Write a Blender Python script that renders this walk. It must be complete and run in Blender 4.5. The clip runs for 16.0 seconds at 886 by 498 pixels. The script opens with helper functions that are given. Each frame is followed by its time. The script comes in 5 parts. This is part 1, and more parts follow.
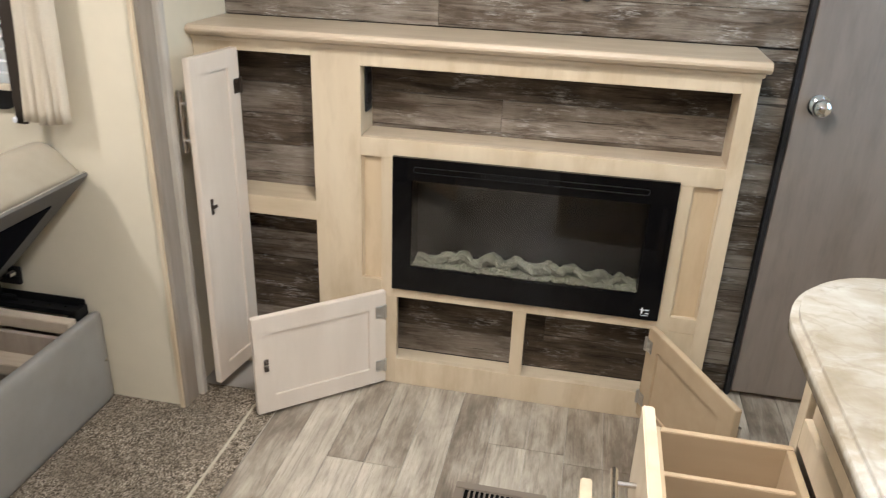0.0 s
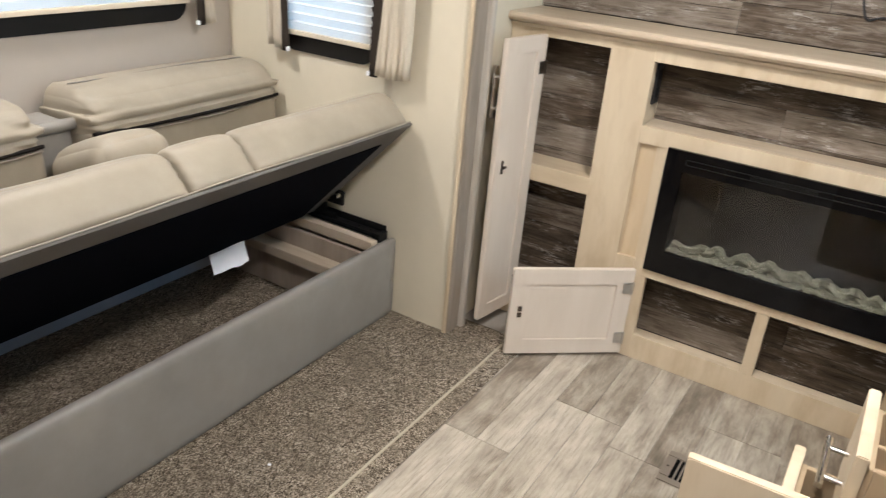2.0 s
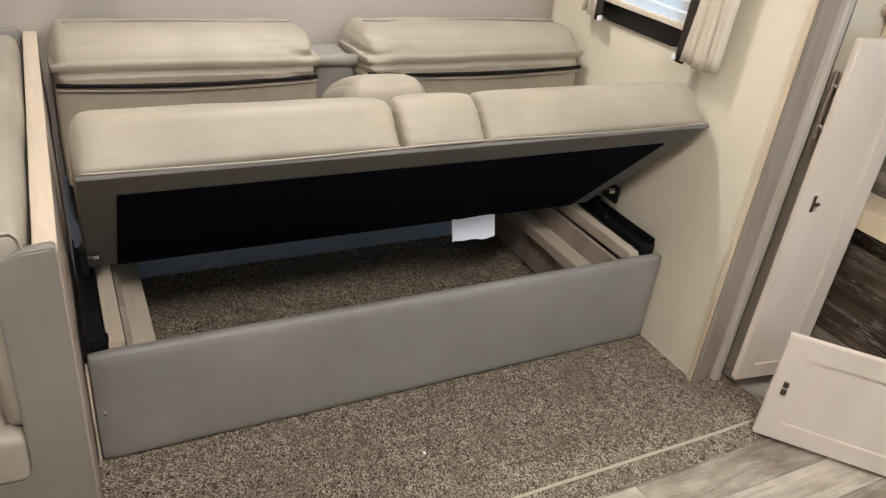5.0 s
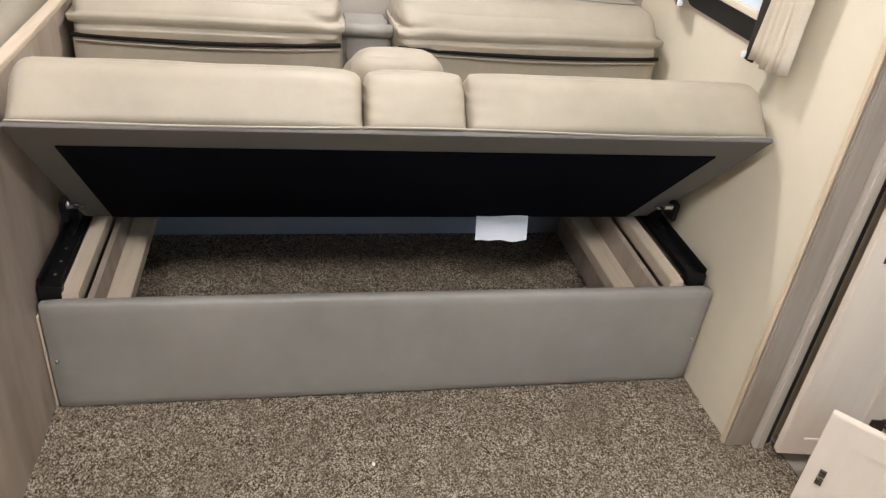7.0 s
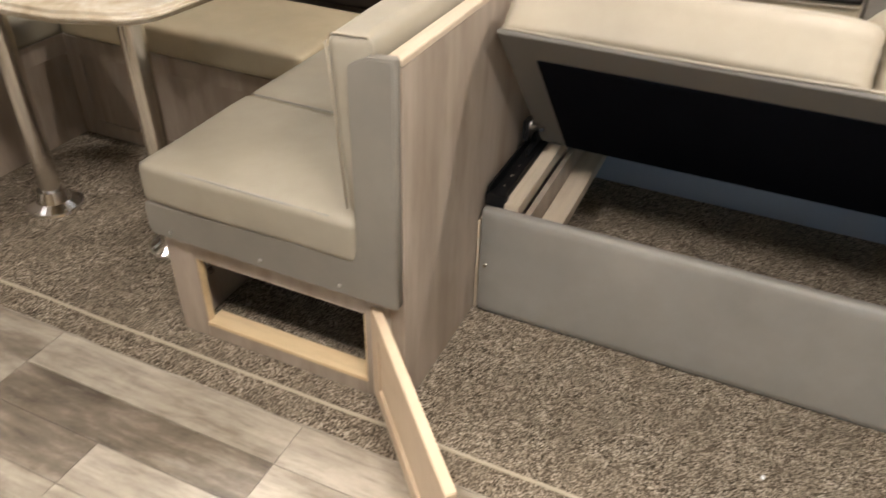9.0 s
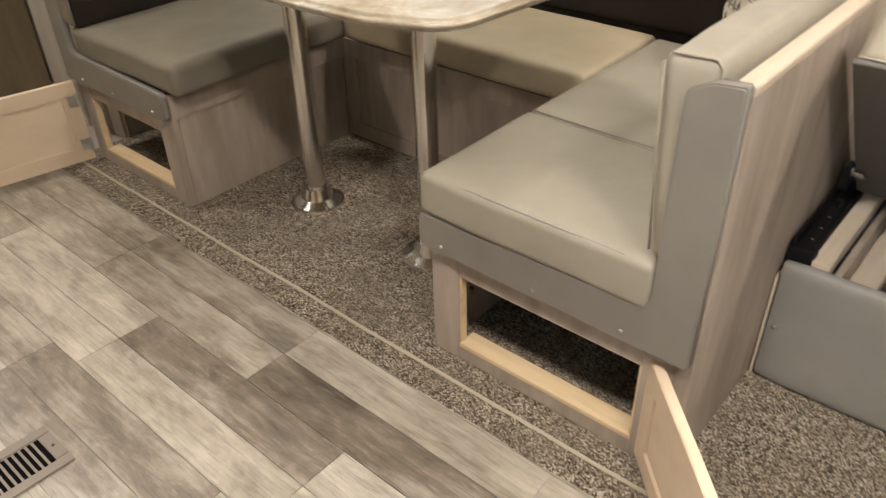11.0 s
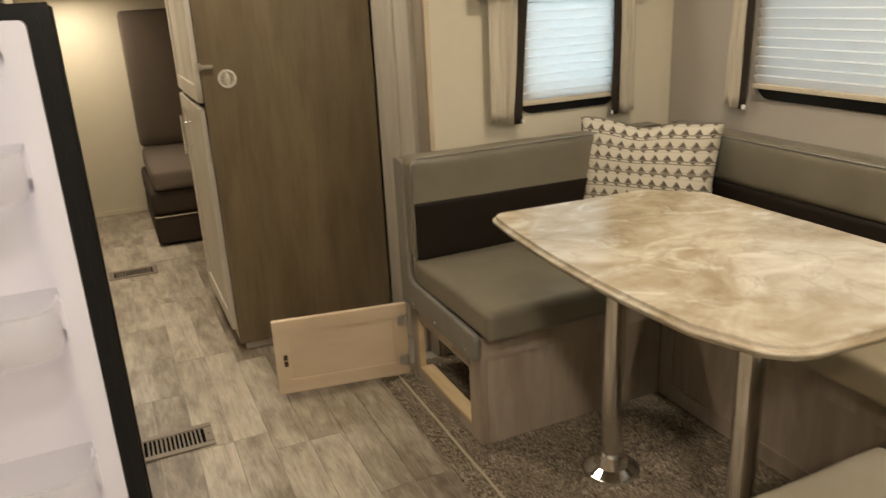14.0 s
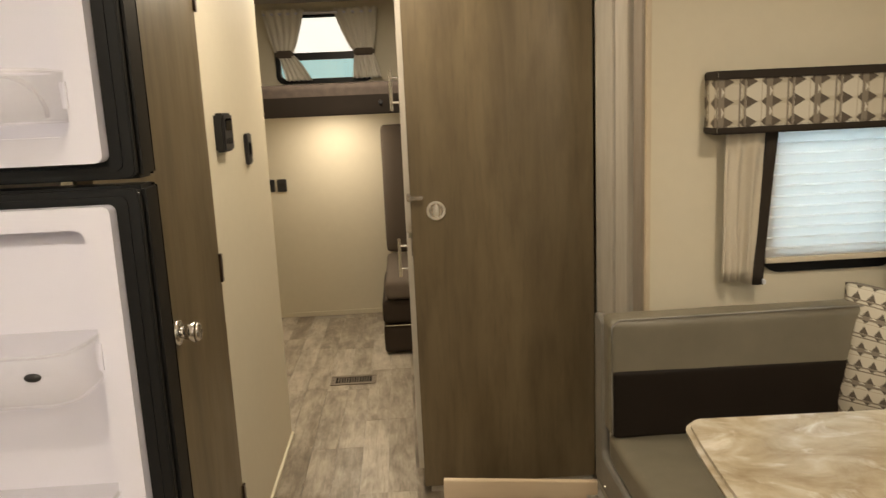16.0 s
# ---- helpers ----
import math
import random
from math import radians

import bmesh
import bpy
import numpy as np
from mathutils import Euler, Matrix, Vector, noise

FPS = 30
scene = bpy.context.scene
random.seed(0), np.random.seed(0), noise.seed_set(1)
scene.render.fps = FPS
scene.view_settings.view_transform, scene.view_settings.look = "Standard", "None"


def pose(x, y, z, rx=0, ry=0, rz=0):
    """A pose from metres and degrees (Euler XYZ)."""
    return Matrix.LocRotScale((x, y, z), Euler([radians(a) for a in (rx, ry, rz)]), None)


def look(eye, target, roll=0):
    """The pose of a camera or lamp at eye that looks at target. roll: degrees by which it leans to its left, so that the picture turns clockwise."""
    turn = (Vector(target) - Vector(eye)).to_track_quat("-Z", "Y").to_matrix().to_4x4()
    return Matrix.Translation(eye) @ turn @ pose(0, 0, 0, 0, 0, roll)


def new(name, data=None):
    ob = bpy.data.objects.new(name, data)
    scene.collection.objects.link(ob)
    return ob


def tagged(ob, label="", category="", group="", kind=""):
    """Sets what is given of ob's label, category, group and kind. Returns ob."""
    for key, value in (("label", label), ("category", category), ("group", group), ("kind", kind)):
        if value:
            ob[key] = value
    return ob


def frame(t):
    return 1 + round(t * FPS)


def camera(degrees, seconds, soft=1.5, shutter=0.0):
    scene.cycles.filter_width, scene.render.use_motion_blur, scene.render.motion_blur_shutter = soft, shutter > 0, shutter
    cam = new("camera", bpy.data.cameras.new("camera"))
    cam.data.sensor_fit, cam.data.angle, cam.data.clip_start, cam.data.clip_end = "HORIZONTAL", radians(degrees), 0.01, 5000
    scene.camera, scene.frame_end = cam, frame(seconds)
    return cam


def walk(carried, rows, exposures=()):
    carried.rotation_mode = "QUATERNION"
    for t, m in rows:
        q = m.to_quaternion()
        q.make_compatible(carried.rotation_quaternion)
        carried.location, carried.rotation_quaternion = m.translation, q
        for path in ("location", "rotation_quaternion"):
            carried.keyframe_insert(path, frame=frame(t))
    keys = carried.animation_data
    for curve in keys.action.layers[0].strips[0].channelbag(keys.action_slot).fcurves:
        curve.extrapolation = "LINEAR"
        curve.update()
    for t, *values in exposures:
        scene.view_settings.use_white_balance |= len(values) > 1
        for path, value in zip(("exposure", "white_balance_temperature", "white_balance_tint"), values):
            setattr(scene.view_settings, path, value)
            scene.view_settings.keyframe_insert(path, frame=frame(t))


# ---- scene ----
cam = camera(61.0, 16.0, soft=1.2, shutter=0.4)
PATH = [
    (0, (0.596, 0.739, 1.342), (0.256, 2.529, 0.517), 2.1),
    (0.5, (0.603, 0.654, 1.348), (0.149, 2.421, 0.529), 2.7),
    (1, (0.606, 0.565, 1.344), (0.004, 2.29, 0.53), 3.4),
    (1.5, (0.621, 0.488, 1.345), (-0.136, 2.144, 0.518), 4.3),
    (2, (0.638, 0.444, 1.346), (-0.282, 2.005, 0.499), 4.9),
    (2.5, (0.664, 0.441, 1.336), (-0.412, 1.89, 0.474), 5.5),
    (3, (0.668, 0.493, 1.339), (-0.541, 1.816, 0.45), 6.0),
    (3.5, (0.685, 0.585, 1.327), (-0.634, 1.782, 0.418), 6.5),
    (4, (0.696, 0.69, 1.315), (-0.712, 1.764, 0.386), 6.8),
    (4.5, (0.713, 0.785, 1.307), (-0.765, 1.732, 0.349), 6.9),
    (4.7, (0.697, 0.812, 1.299), (-0.798, 1.725, 0.335), 6.9),
    (6.8, (0.657, 1.321, 1.277), (-0.99, 1.754, 0.229), 6.5),
    (7, (0.662, 1.353, 1.267), (-0.992, 1.746, 0.213), 6.6),
    (7.5, (0.647, 1.437, 1.256), (-1.028, 1.617, 0.178), 6.3),
    (8, (0.626, 1.445, 1.242), (-1.041, 1.315, 0.146), 5.7),
    (8.5, (0.616, 1.382, 1.224), (-0.976, 0.942, 0.097), 4.1),
    (9, (0.623, 1.322, 1.173), (-0.864, 0.672, 0.004), 1.5),
    (9.2, (0.634, 1.311, 1.148), (-0.81, 0.602, -0.04), 0.1),
    (11.3, (0.604, 1.107, 1.125), (-0.604, -0.057, 0.035), -1.1),
    (11.5, (0.604, 1.101, 1.137), (-0.583, -0.113, 0.079), -1.0),
    (12, (0.607, 1.075, 1.164), (-0.529, -0.249, 0.185), -0.9),
    (12.5, (0.592, 1.071, 1.184), (-0.48, -0.362, 0.291), -1.0),
    (13, (0.57, 1.067, 1.201), (-0.424, -0.47, 0.396), -1.4),
    (13.5, (0.545, 1.054, 1.227), (-0.35, -0.581, 0.502), -2.0),
    (14, (0.505, 1.015, 1.248), (-0.251, -0.72, 0.603), -2.9),
    (14.5, (0.46, 0.955, 1.271), (-0.141, -0.864, 0.695), -3.5),
    (15, (0.361, 0.86, 1.289), (-0.09, -1.022, 0.785), -3.6),
    (15.5, (0.282, 0.788, 1.322), (0.002, -1.145, 0.895), -3.0),
    (16, (0.212, 0.786, 1.347), (0.114, -1.176, 0.969), -2.6),
]
walk(cam, [(t, look(eye, target, roll)) for t, eye, target, roll in PATH],
     [(0, -0.12, 6000, 11.5), (4.5, -0.17, 6060, 13), (7.5, 0.16, 5960, 13.5), (9, 0.18, 6400, 13), (11.5, 0.19, 6360, 12), (13, -0.04, 6620, 12), (14, -0.36, 7500, 10), (16, -0.43, 7750, 10)])

# ---------------------------------------------------------------- light
world = bpy.data.worlds.new("sky")
scene.world = world
world.use_nodes = True
wn = world.node_tree
sky = wn.nodes.new("ShaderNodeTexSky")
sky.sky_type, sky.sun_disc, sky.sun_elevation, sky.sun_rotation = "NISHITA", False, radians(41), radians(86)
wn.links.new(sky.outputs[0], wn.nodes["Background"].inputs[0])
wn.nodes["Background"].inputs[1].default_value = 0.12
sun = new("sun", bpy.data.lights.new("sun", "SUN"))
sun.data.energy, sun.data.angle, sun.data.color = 0.6, radians(12), (1, 0.96, 0.9)
sun.matrix_world = look((8, 0.5, 7), (0, 0, 0))
scene.view_settings.exposure = 0.0

WARM = (1.0, 0.93, 0.84)
LAMPS = [(-1.12, 1.55, 1.93, 18.0), (-0.75, -0.25, 1.93, 11.0), (0.45, 1.75, 1.98, 24.5), (0.55, 0.88, 1.98, 24.0),
         (0.22, -1.25, 1.98, 12.0), (0.45, -2.65, 1.98, 22.0)]


# ---------------------------------------------------------------- helpers
def part(name, bm, material, parent=None, label="", smooth=False):
    me = bpy.data.meshes.new(name)
    bm.normal_update()
    bm.to_mesh(me)
    bm.free()
    if smooth:
        me.shade_smooth()
    if material:
        me.materials.append(material)
    ob = new(name, me)
    if parent:
        ob.parent = parent
        if parent.type == "EMPTY":
            ob.matrix_parent_inverse = Matrix.Translation(-parent.location)
    if label:
        ob["label"] = label
    return ob


def thing(name, loc, label, category, group="", kind=""):
    ob = new(name)
    ob.location, ob.empty_display_size = loc, 0.05
    return tagged(ob, label, category, group, kind)


def bx(bm, x0, x1, y0, y1, z0, z1, m=None):
    c = Matrix.Translation(((x0 + x1) / 2, (y0 + y1) / 2, (z0 + z1) / 2)) @ Matrix.Diagonal((abs(x1 - x0), abs(y1 - y0), abs(z1 - z0), 1))
    return bmesh.ops.create_cube(bm, size=1, matrix=(m @ c) if m else c)["verts"]


def bev(bm, w, seg=2):
    bmesh.ops.bevel(bm, geom=list(bm.edges), offset=w, segments=seg, affect="EDGES", clamp_overlap=True)
    return bm


def block(name, x0, x1, y0, y1, z0, z1, material, parent=None, label="", w=0.002, m=None, seg=2):
    bm = bmesh.new()
    bx(bm, x0, x1, y0, y1, z0, z1, m)
    if w:
        bev(bm, w, seg)
    return part(name, bm, material, parent, label)


def boxes(name, spans, material, parent=None, label="", w=0.002, m=None):
    bm = bmesh.new()
    for s in spans:
        b = bmesh.new()
        bx(b, *s, m)
        if w:
            bev(b, w)
        tmp = bpy.data.meshes.new("tmp")
        b.to_mesh(tmp)
        b.free()
        bm.from_mesh(tmp)
        bpy.data.meshes.remove(tmp)
    return part(name, bm, material, parent, label)


def cyl(bm, p, q, r0, r1=None, seg=20, caps=True):
    p, q = Vector(p), Vector(q)
    d = q - p
    m = Matrix.Translation((p + q) / 2) @ d.to_track_quat("Z", "Y").to_matrix().to_4x4()
    bmesh.ops.create_cone(bm, cap_ends=caps, segments=seg, radius1=r0, radius2=r0 if r1 is None else r1, depth=d.length, matrix=m)


def rod(name, pts, r, material, parent=None, label="", seg=8, closed=False):
    """A round bar or cord through the points."""
    bm = bmesh.new()
    pts = [Vector(p) for p in pts]
    n = len(pts)
    rings = []
    for i, p in enumerate(pts):
        a = pts[(i - 1) % n] if closed or i else p
        b = pts[(i + 1) % n] if closed or i < n - 1 else p
        q = (b - a).to_track_quat("Z", "Y")
        rings.append([bm.verts.new(p + q @ Vector((r * math.cos(k * math.tau / seg), r * math.sin(k * math.tau / seg), 0))) for k in range(seg)])
    for i in range(n if closed else n - 1):
        u, v = rings[i], rings[(i + 1) % n]
        for k in range(seg):
            bm.faces.new((u[k], u[(k + 1) % seg], v[(k + 1) % seg], v[k]))
    if not closed:
        bm.faces.new(rings[0][::-1])
        bm.faces.new(rings[-1])
    return part(name, bm, material, parent, label, smooth=True)


def puff_mesh(sx, sy, sz, r, puff=(0, 0, 0), cuts=14, wrinkle=0.0, seed=0, flat=False):
    """A padded block round the origin, its faces swelling by puff. r: the edges' radius, or one for each of -x, +x, -y, +y, -z, +z."""
    rs = list(r) if isinstance(r, (tuple, list)) else [r] * 6
    if flat:
        rs[4] = 0.25 * rs[5]
    bm = bmesh.new()
    bmesh.ops.create_cube(bm, size=2)
    bmesh.ops.subdivide_edges(bm, edges=list(bm.edges), cuts=cuts, use_grid_fill=True)
    h = Vector((sx / 2, sy / 2, sz / 2))
    for v in bm.verts:
        # rows of vertices lie closer towards the edges, so that the rounding has vertices
        c = Vector([math.copysign(1 - (1 - min(1.0, abs(k))) ** 1.7, k) for k in v.co])
        p = Vector((c.x * h.x, c.y * h.y, c.z * h.z))
        e, rad, core = [0, 0, 0], [0, 0, 0], [0, 0, 0]
        for a in range(3):
            rad[a] = rs[2 * a + (c[a] > 0)]
            core[a] = max(-h[a] + rs[2 * a], min(h[a] - rs[2 * a + 1], p[a]))
            e[a] = (p[a] - core[a]) / rad[a]
        big, ln = max(abs(k) for k in e), math.sqrt(sum(k * k for k in e))
        if ln > 1e-9:
            p = Vector([core[a] + e[a] / ln * big * rad[a] for a in range(3)])
        for a in range(3):
            b, d = (a + 1) % 3, (a + 2) % 3
            if not (flat and a == 2 and c[2] < 0):
                p[a] += math.copysign(1, c[a]) * (abs(c[a]) ** 4) * puff[a] * (1 - abs(c[b]) ** 2.5) * (1 - abs(c[d]) ** 2.5)
        if wrinkle:
            q = Vector((p.x * 5 + seed, p.y * 5, p.z * 9))
            p += noise.noise_vector(q) * wrinkle + noise.noise_vector(q * 3.1) * wrinkle * 0.35
        v.co = p
    return bm


def cushion(name, m, size, r, material, parent, label="", puff=(0, 0, 0), cuts=14, wrinkle=0.0015, seed=0, flat=False):
    bm = puff_mesh(*size, r, puff, cuts, wrinkle, seed, flat)
    bmesh.ops.transform(bm, matrix=m, verts=bm.verts)
    return part(name, bm, material, parent, label, smooth=True)


def edged_top(parent, out, z0, z1, material, width=0.024, label=""):
    """A laminate slab: the field, and a rounded band all round its edge."""
    n = len(out)
    inn = []
    for i in range(n):
        p, q, r = Vector(out[i - 1]), Vector(out[i]), Vector(out[(i + 1) % n])
        d = (q - p).normalized() + (r - q).normalized()
        k = Vector((-d.y, d.x)).normalized()
        inn.append(tuple(q + k * width))
    area = sum(out[i - 1][0] * out[i][1] - out[i][0] * out[i - 1][1] for i in range(n))
    if area < 0:
        inn = [tuple(Vector(o) * 2 - Vector(i)) for o, i in zip(out, inn)]
    bm = bmesh.new()
    prism(bm, inn, z0, z1 - 0.0004, "z")
    top = part("field", bm, material, parent, label)
    bm = bmesh.new()
    ring(bm, out, inn, z0, z1)
    rim = set(out)
    keep = [e for e in bm.edges if abs(e.verts[0].co.y - e.verts[1].co.y) < 1e-6 and all(min((v.co.x - o[0]) ** 2 + (v.co.z - o[1]) ** 2 for o in rim) < 1e-8 for v in e.verts)]
    bmesh.ops.bevel(bm, geom=keep, offset=0.009, segments=4, affect="EDGES")
    bmesh.ops.transform(bm, matrix=Matrix(((1, 0, 0, 0), (0, 0, 1, 0), (0, 1, 0, 0), (0, 0, 0, 1))), verts=bm.verts)
    bmesh.ops.recalc_face_normals(bm, faces=bm.faces)
    soften(bm)
    part("edge_band", bm, material, parent, "rounded laminate edge")
    return top


def soften(bm):
    """Shade all but the level faces smooth."""
    bm.normal_update()
    for f in bm.faces:
        f.smooth = abs(f.normal.z) < 0.995


def ring(bm, pts_out, pts_in, y0, y1):
    """A frame between two outlines in the xz plane, from y0 to y1."""
    n = len(pts_out)
    vs = [[bm.verts.new((p[0], y, p[1])) for p in pts] for pts in (pts_out, pts_in) for y in (y0, y1)]
    for i in range(n):
        j = (i + 1) % n
        for a, b in ((0, 1), (1, 3), (3, 2), (2, 0)):
            bm.faces.new((vs[a][i], vs[a][j], vs[b][j], vs[b][i]))
    bmesh.ops.recalc_face_normals(bm, faces=bm.faces)


def rrect(x0, x1, z0, z1, r, n=6):
    out = []
    for cx, cz, a in ((x1 - r, z1 - r, 0), (x0 + r, z1 - r, 90), (x0 + r, z0 + r, 180), (x1 - r, z0 + r, 270)):
        out += [(cx + r * math.cos(radians(a + 90 * k / n)), cz + r * math.sin(radians(a + 90 * k / n))) for k in range(n + 1)]
    return out


def prism(bm, pts, y0, y1, axis="y"):
    f = (lambda p, y: (p[0], y, p[1])) if axis == "y" else (lambda p, y: (p[0], p[1], y)) if axis == "z" else (lambda p, y: (y, p[0], p[1]))
    a, b = [bm.verts.new(f(p, y0)) for p in pts], [bm.verts.new(f(p, y1)) for p in pts]
    for i in range(len(pts)):
        j = (i + 1) % len(pts)
        bm.faces.new((a[i], a[j], b[j], b[i]))
    bm.faces.new(a[::-1])
    bm.faces.new(b)
    bmesh.ops.recalc_face_normals(bm, faces=bm.faces)


# ---------------------------------------------------------------- materials
class Nodes:
    def __init__(self, name, rough=0.5, metal=0.0, spec=0.5):
        self.mat = bpy.data.materials.new(name)
        self.mat.use_nodes = True
        self.t = self.mat.node_tree
        self.b = self.t.nodes["Principled BSDF"]
        self.b.inputs["Roughness"].default_value, self.b.inputs["Metallic"].default_value = rough, metal
        self.b.inputs["Specular IOR Level"].default_value = spec

    def add(self, kind, **ins):
        n = self.t.nodes.new(kind)
        for k, v in ins.items():
            k = k.replace("_", " ")
            if hasattr(v, "is_linked"):
                self.t.links.new(v, n.inputs[k])
            else:
                n.inputs[k].default_value = v
        return n

    def coord(self, scale=(1, 1, 1), what="Object", shift=0.0):
        c = self.t.nodes.new("ShaderNodeTexCoord").outputs[what]
        if shift:
            r = self.t.nodes.new("ShaderNodeObjectInfo").outputs["Random"]
            s = self.add("ShaderNodeVectorMath")
            s.operation = "MULTIPLY_ADD"
            self.t.links.new(r, s.inputs[0])
            s.inputs[1].default_value = (shift, shift * 1.7, shift * 0.6)
            self.t.links.new(c, s.inputs[2])
            c = s.outputs[0]
        return self.add("ShaderNodeMapping", Vector=c, Scale=scale).outputs[0]

    def noise(self, vec, scale=1.0, detail=4.0, rough=0.55, dist=0.0):
        return self.add("ShaderNodeTexNoise", Vector=vec, Scale=scale, Detail=detail, Roughness=rough, Distortion=dist).outputs[0]

    def ramp(self, fac, *stops):
        n = self.add("ShaderNodeValToRGB", Fac=fac)
        e = n.color_ramp.elements
        while len(e) < len(stops):
            e.new(0.5)
        for el, (p, c) in zip(e, stops):
            el.position, el.color = p, (*c, 1) if len(c) == 3 else c
        return n.outputs[0]

    def mix(self, fac, a, b, how="MIX"):
        n = self.t.nodes.new("ShaderNodeMix")
        n.data_type, n.blend_type = "RGBA", how
        for v, i in ((fac, 0), (a, 6), (b, 7)):
            if hasattr(v, "is_linked"):
                self.t.links.new(v, n.inputs[i])
            else:
                n.inputs[i].default_value = v if i == 0 else (*v, 1)
        return n.outputs[2]

    def math(self, op, a, b=0.0):
        n = self.t.nodes.new("ShaderNodeMath")
        n.operation = op
        for i, v in enumerate((a, b)):
            if hasattr(v, "is_linked"):
                self.t.links.new(v, n.inputs[i])
            else:
                n.inputs[i].default_value = v
        return n.outputs[0]

    def color(self, c):
        if hasattr(c, "is_linked"):
            self.t.links.new(c, self.b.inputs["Base Color"])
        else:
            self.b.inputs["Base Color"].default_value = (*c, 1)
        return self

    def bump(self, h, strength=0.3, dist=0.002):
        n = self.add("ShaderNodeBump", Height=h, Strength=strength, Distance=dist)
        self.t.links.new(n.outputs[0], self.b.inputs["Normal"])
        return self

    def rough(self, v):
        self.t.links.new(v, self.b.inputs["Roughness"])
        return self

    def rnd(self):
        return self.t.nodes.new("ShaderNodeObjectInfo").outputs["Random"]


def plain(name, c, rough=0.5, metal=0.0, spot=0.06, scale=14.0, bump=0.05, spec=0.5):
    n = Nodes(name, rough, metal, spec)
    f = n.noise(n.coord(), scale, 5)
    n.color(n.mix(f, [k * (1 - spot) for k in c], [min(1, k * (1 + spot)) for k in c]))
    n.bump(n.noise(n.coord(), scale * 25, 2), bump, 0.001)
    return n.mat


def wood(name, dark, light, axis="z", rough=0.45, stretch=22.0, spread=(0.3, 0.72), bands=0.45, stain=0.35, fleck=0.30):
    """Grain along axis: fine streaks, broad bands and stained patches."""
    n = Nodes(name, rough)
    along = lambda a, b: {"x": (b, a, a), "y": (a, b, a), "z": (a, a, b)}[axis]
    v = n.coord(along(stretch, 1), shift=3.0)
    g = n.noise(v, 1.2, 7, 0.62, 0.8)
    fine = n.noise(n.coord(along(stretch * 5, 5), shift=2.0), 1.3, 4, 0.65)
    wide = n.noise(n.coord(along(7, 0.8), shift=5.0), 1.3, 3)
    patch = n.noise(n.coord(along(9, 2.6), shift=7.0), 1.5, 4, 0.6)
    c = n.ramp(n.math("ADD", n.math("MULTIPLY", g, 1 - bands), n.math("MULTIPLY", wide, bands)), (spread[0], dark), (spread[1], light))
    c = n.mix(n.math("MULTIPLY", n.ramp(patch, (0.48, (0, 0, 0)), (0.72, (1, 1, 1))), stain), c, [dark[0] * 0.78, dark[1] * 0.72, dark[2] * 0.64])
    c = n.mix(n.math("MULTIPLY", n.ramp(fine, (0.50, (0, 0, 0)), (0.75, (1, 1, 1))), fleck), c, [k * 0.6 for k in dark])
    n.color(c).bump(fine, 0.10, 0.0005)
    n.rough(n.math("ADD", n.math("MULTIPLY", patch, 0.2), rough - 0.1))
    return n.mat


def leather(name, c, rough=0.42, spec=0.4):
    n = Nodes(name, rough, 0, spec)
    f = n.noise(n.coord(), 4, 5, 0.6)
    n.color(n.mix(n.ramp(f, (0.3, (0, 0, 0)), (0.7, (1, 1, 1))), [k * 0.85 for k in c], n.mix(n.noise(n.coord(), 17, 5, 0.65), [k * 0.98 for k in c], [k * 1.2 for k in c])))
    soft = n.noise(n.coord(), 11, 2, 0.4)
    vor = n.add("ShaderNodeTexVoronoi", Vector=n.coord(), Scale=620.0).outputs[0]
    n.bump(n.math("ADD", n.math("MULTIPLY", vor, 0.5), n.math("MULTIPLY", soft, 10.0)), 0.24, 0.0012)
    n.rough(n.math("ADD", n.math("MULTIPLY", n.noise(n.coord(), 9, 3), 0.18), rough - 0.08))
    return n.mat


def fabric(name, c, rough=0.9, spot=0.1, scale=380.0):
    n = Nodes(name, rough, 0, 0.2)
    f = n.noise(n.coord(), 7, 4)
    w = n.noise(n.coord(), scale, 2)
    n.color(n.mix(w, [k * (1 - spot) for k in c], n.mix(f, c, [min(1, k * (1 + spot)) for k in c])))
    n.bump(w, 0.3, 0.001)
    return n.mat


def make_carpet():
    n = Nodes("carpet pile", 0.95, 0, 0.1)
    tuft = n.add("ShaderNodeSeparateColor", Color=n.add("ShaderNodeTexVoronoi", Vector=n.coord(), Scale=360.0).outputs[1]).outputs[0]
    fibre = n.noise(n.coord(), 520, 3, 0.7)
    clump = n.noise(n.coord(), 55, 4, 0.72)
    f = n.math("ADD", n.math("ADD", n.math("MULTIPLY", tuft, 0.56), n.math("MULTIPLY", fibre, 0.34)), n.math("MULTIPLY", n.math("SUBTRACT", clump, 0.45), 0.55))
    c = n.ramp(f, (0.22, (0.036, 0.028, 0.018)), (0.42, (0.130, 0.103, 0.072)), (0.58, (0.275, 0.228, 0.170)), (0.78, (0.57, 0.49, 0.395)))
    # pile brushed one way and the other
    big = n.noise(n.coord((1.0, 1.5, 1.0)), 6.5, 3, 0.55, 0.6)
    c = n.mix(n.ramp(big, (0.40, (0, 0, 0)), (0.64, (0.55, 0.55, 0.55))), c, n.mix(f, (0.075, 0.058, 0.04), (0.27, 0.222, 0.165)))
    n.color(c).bump(n.math("ADD", f, n.math("MULTIPLY", clump, 0.6)), 0.7, 0.005)
    return n.mat


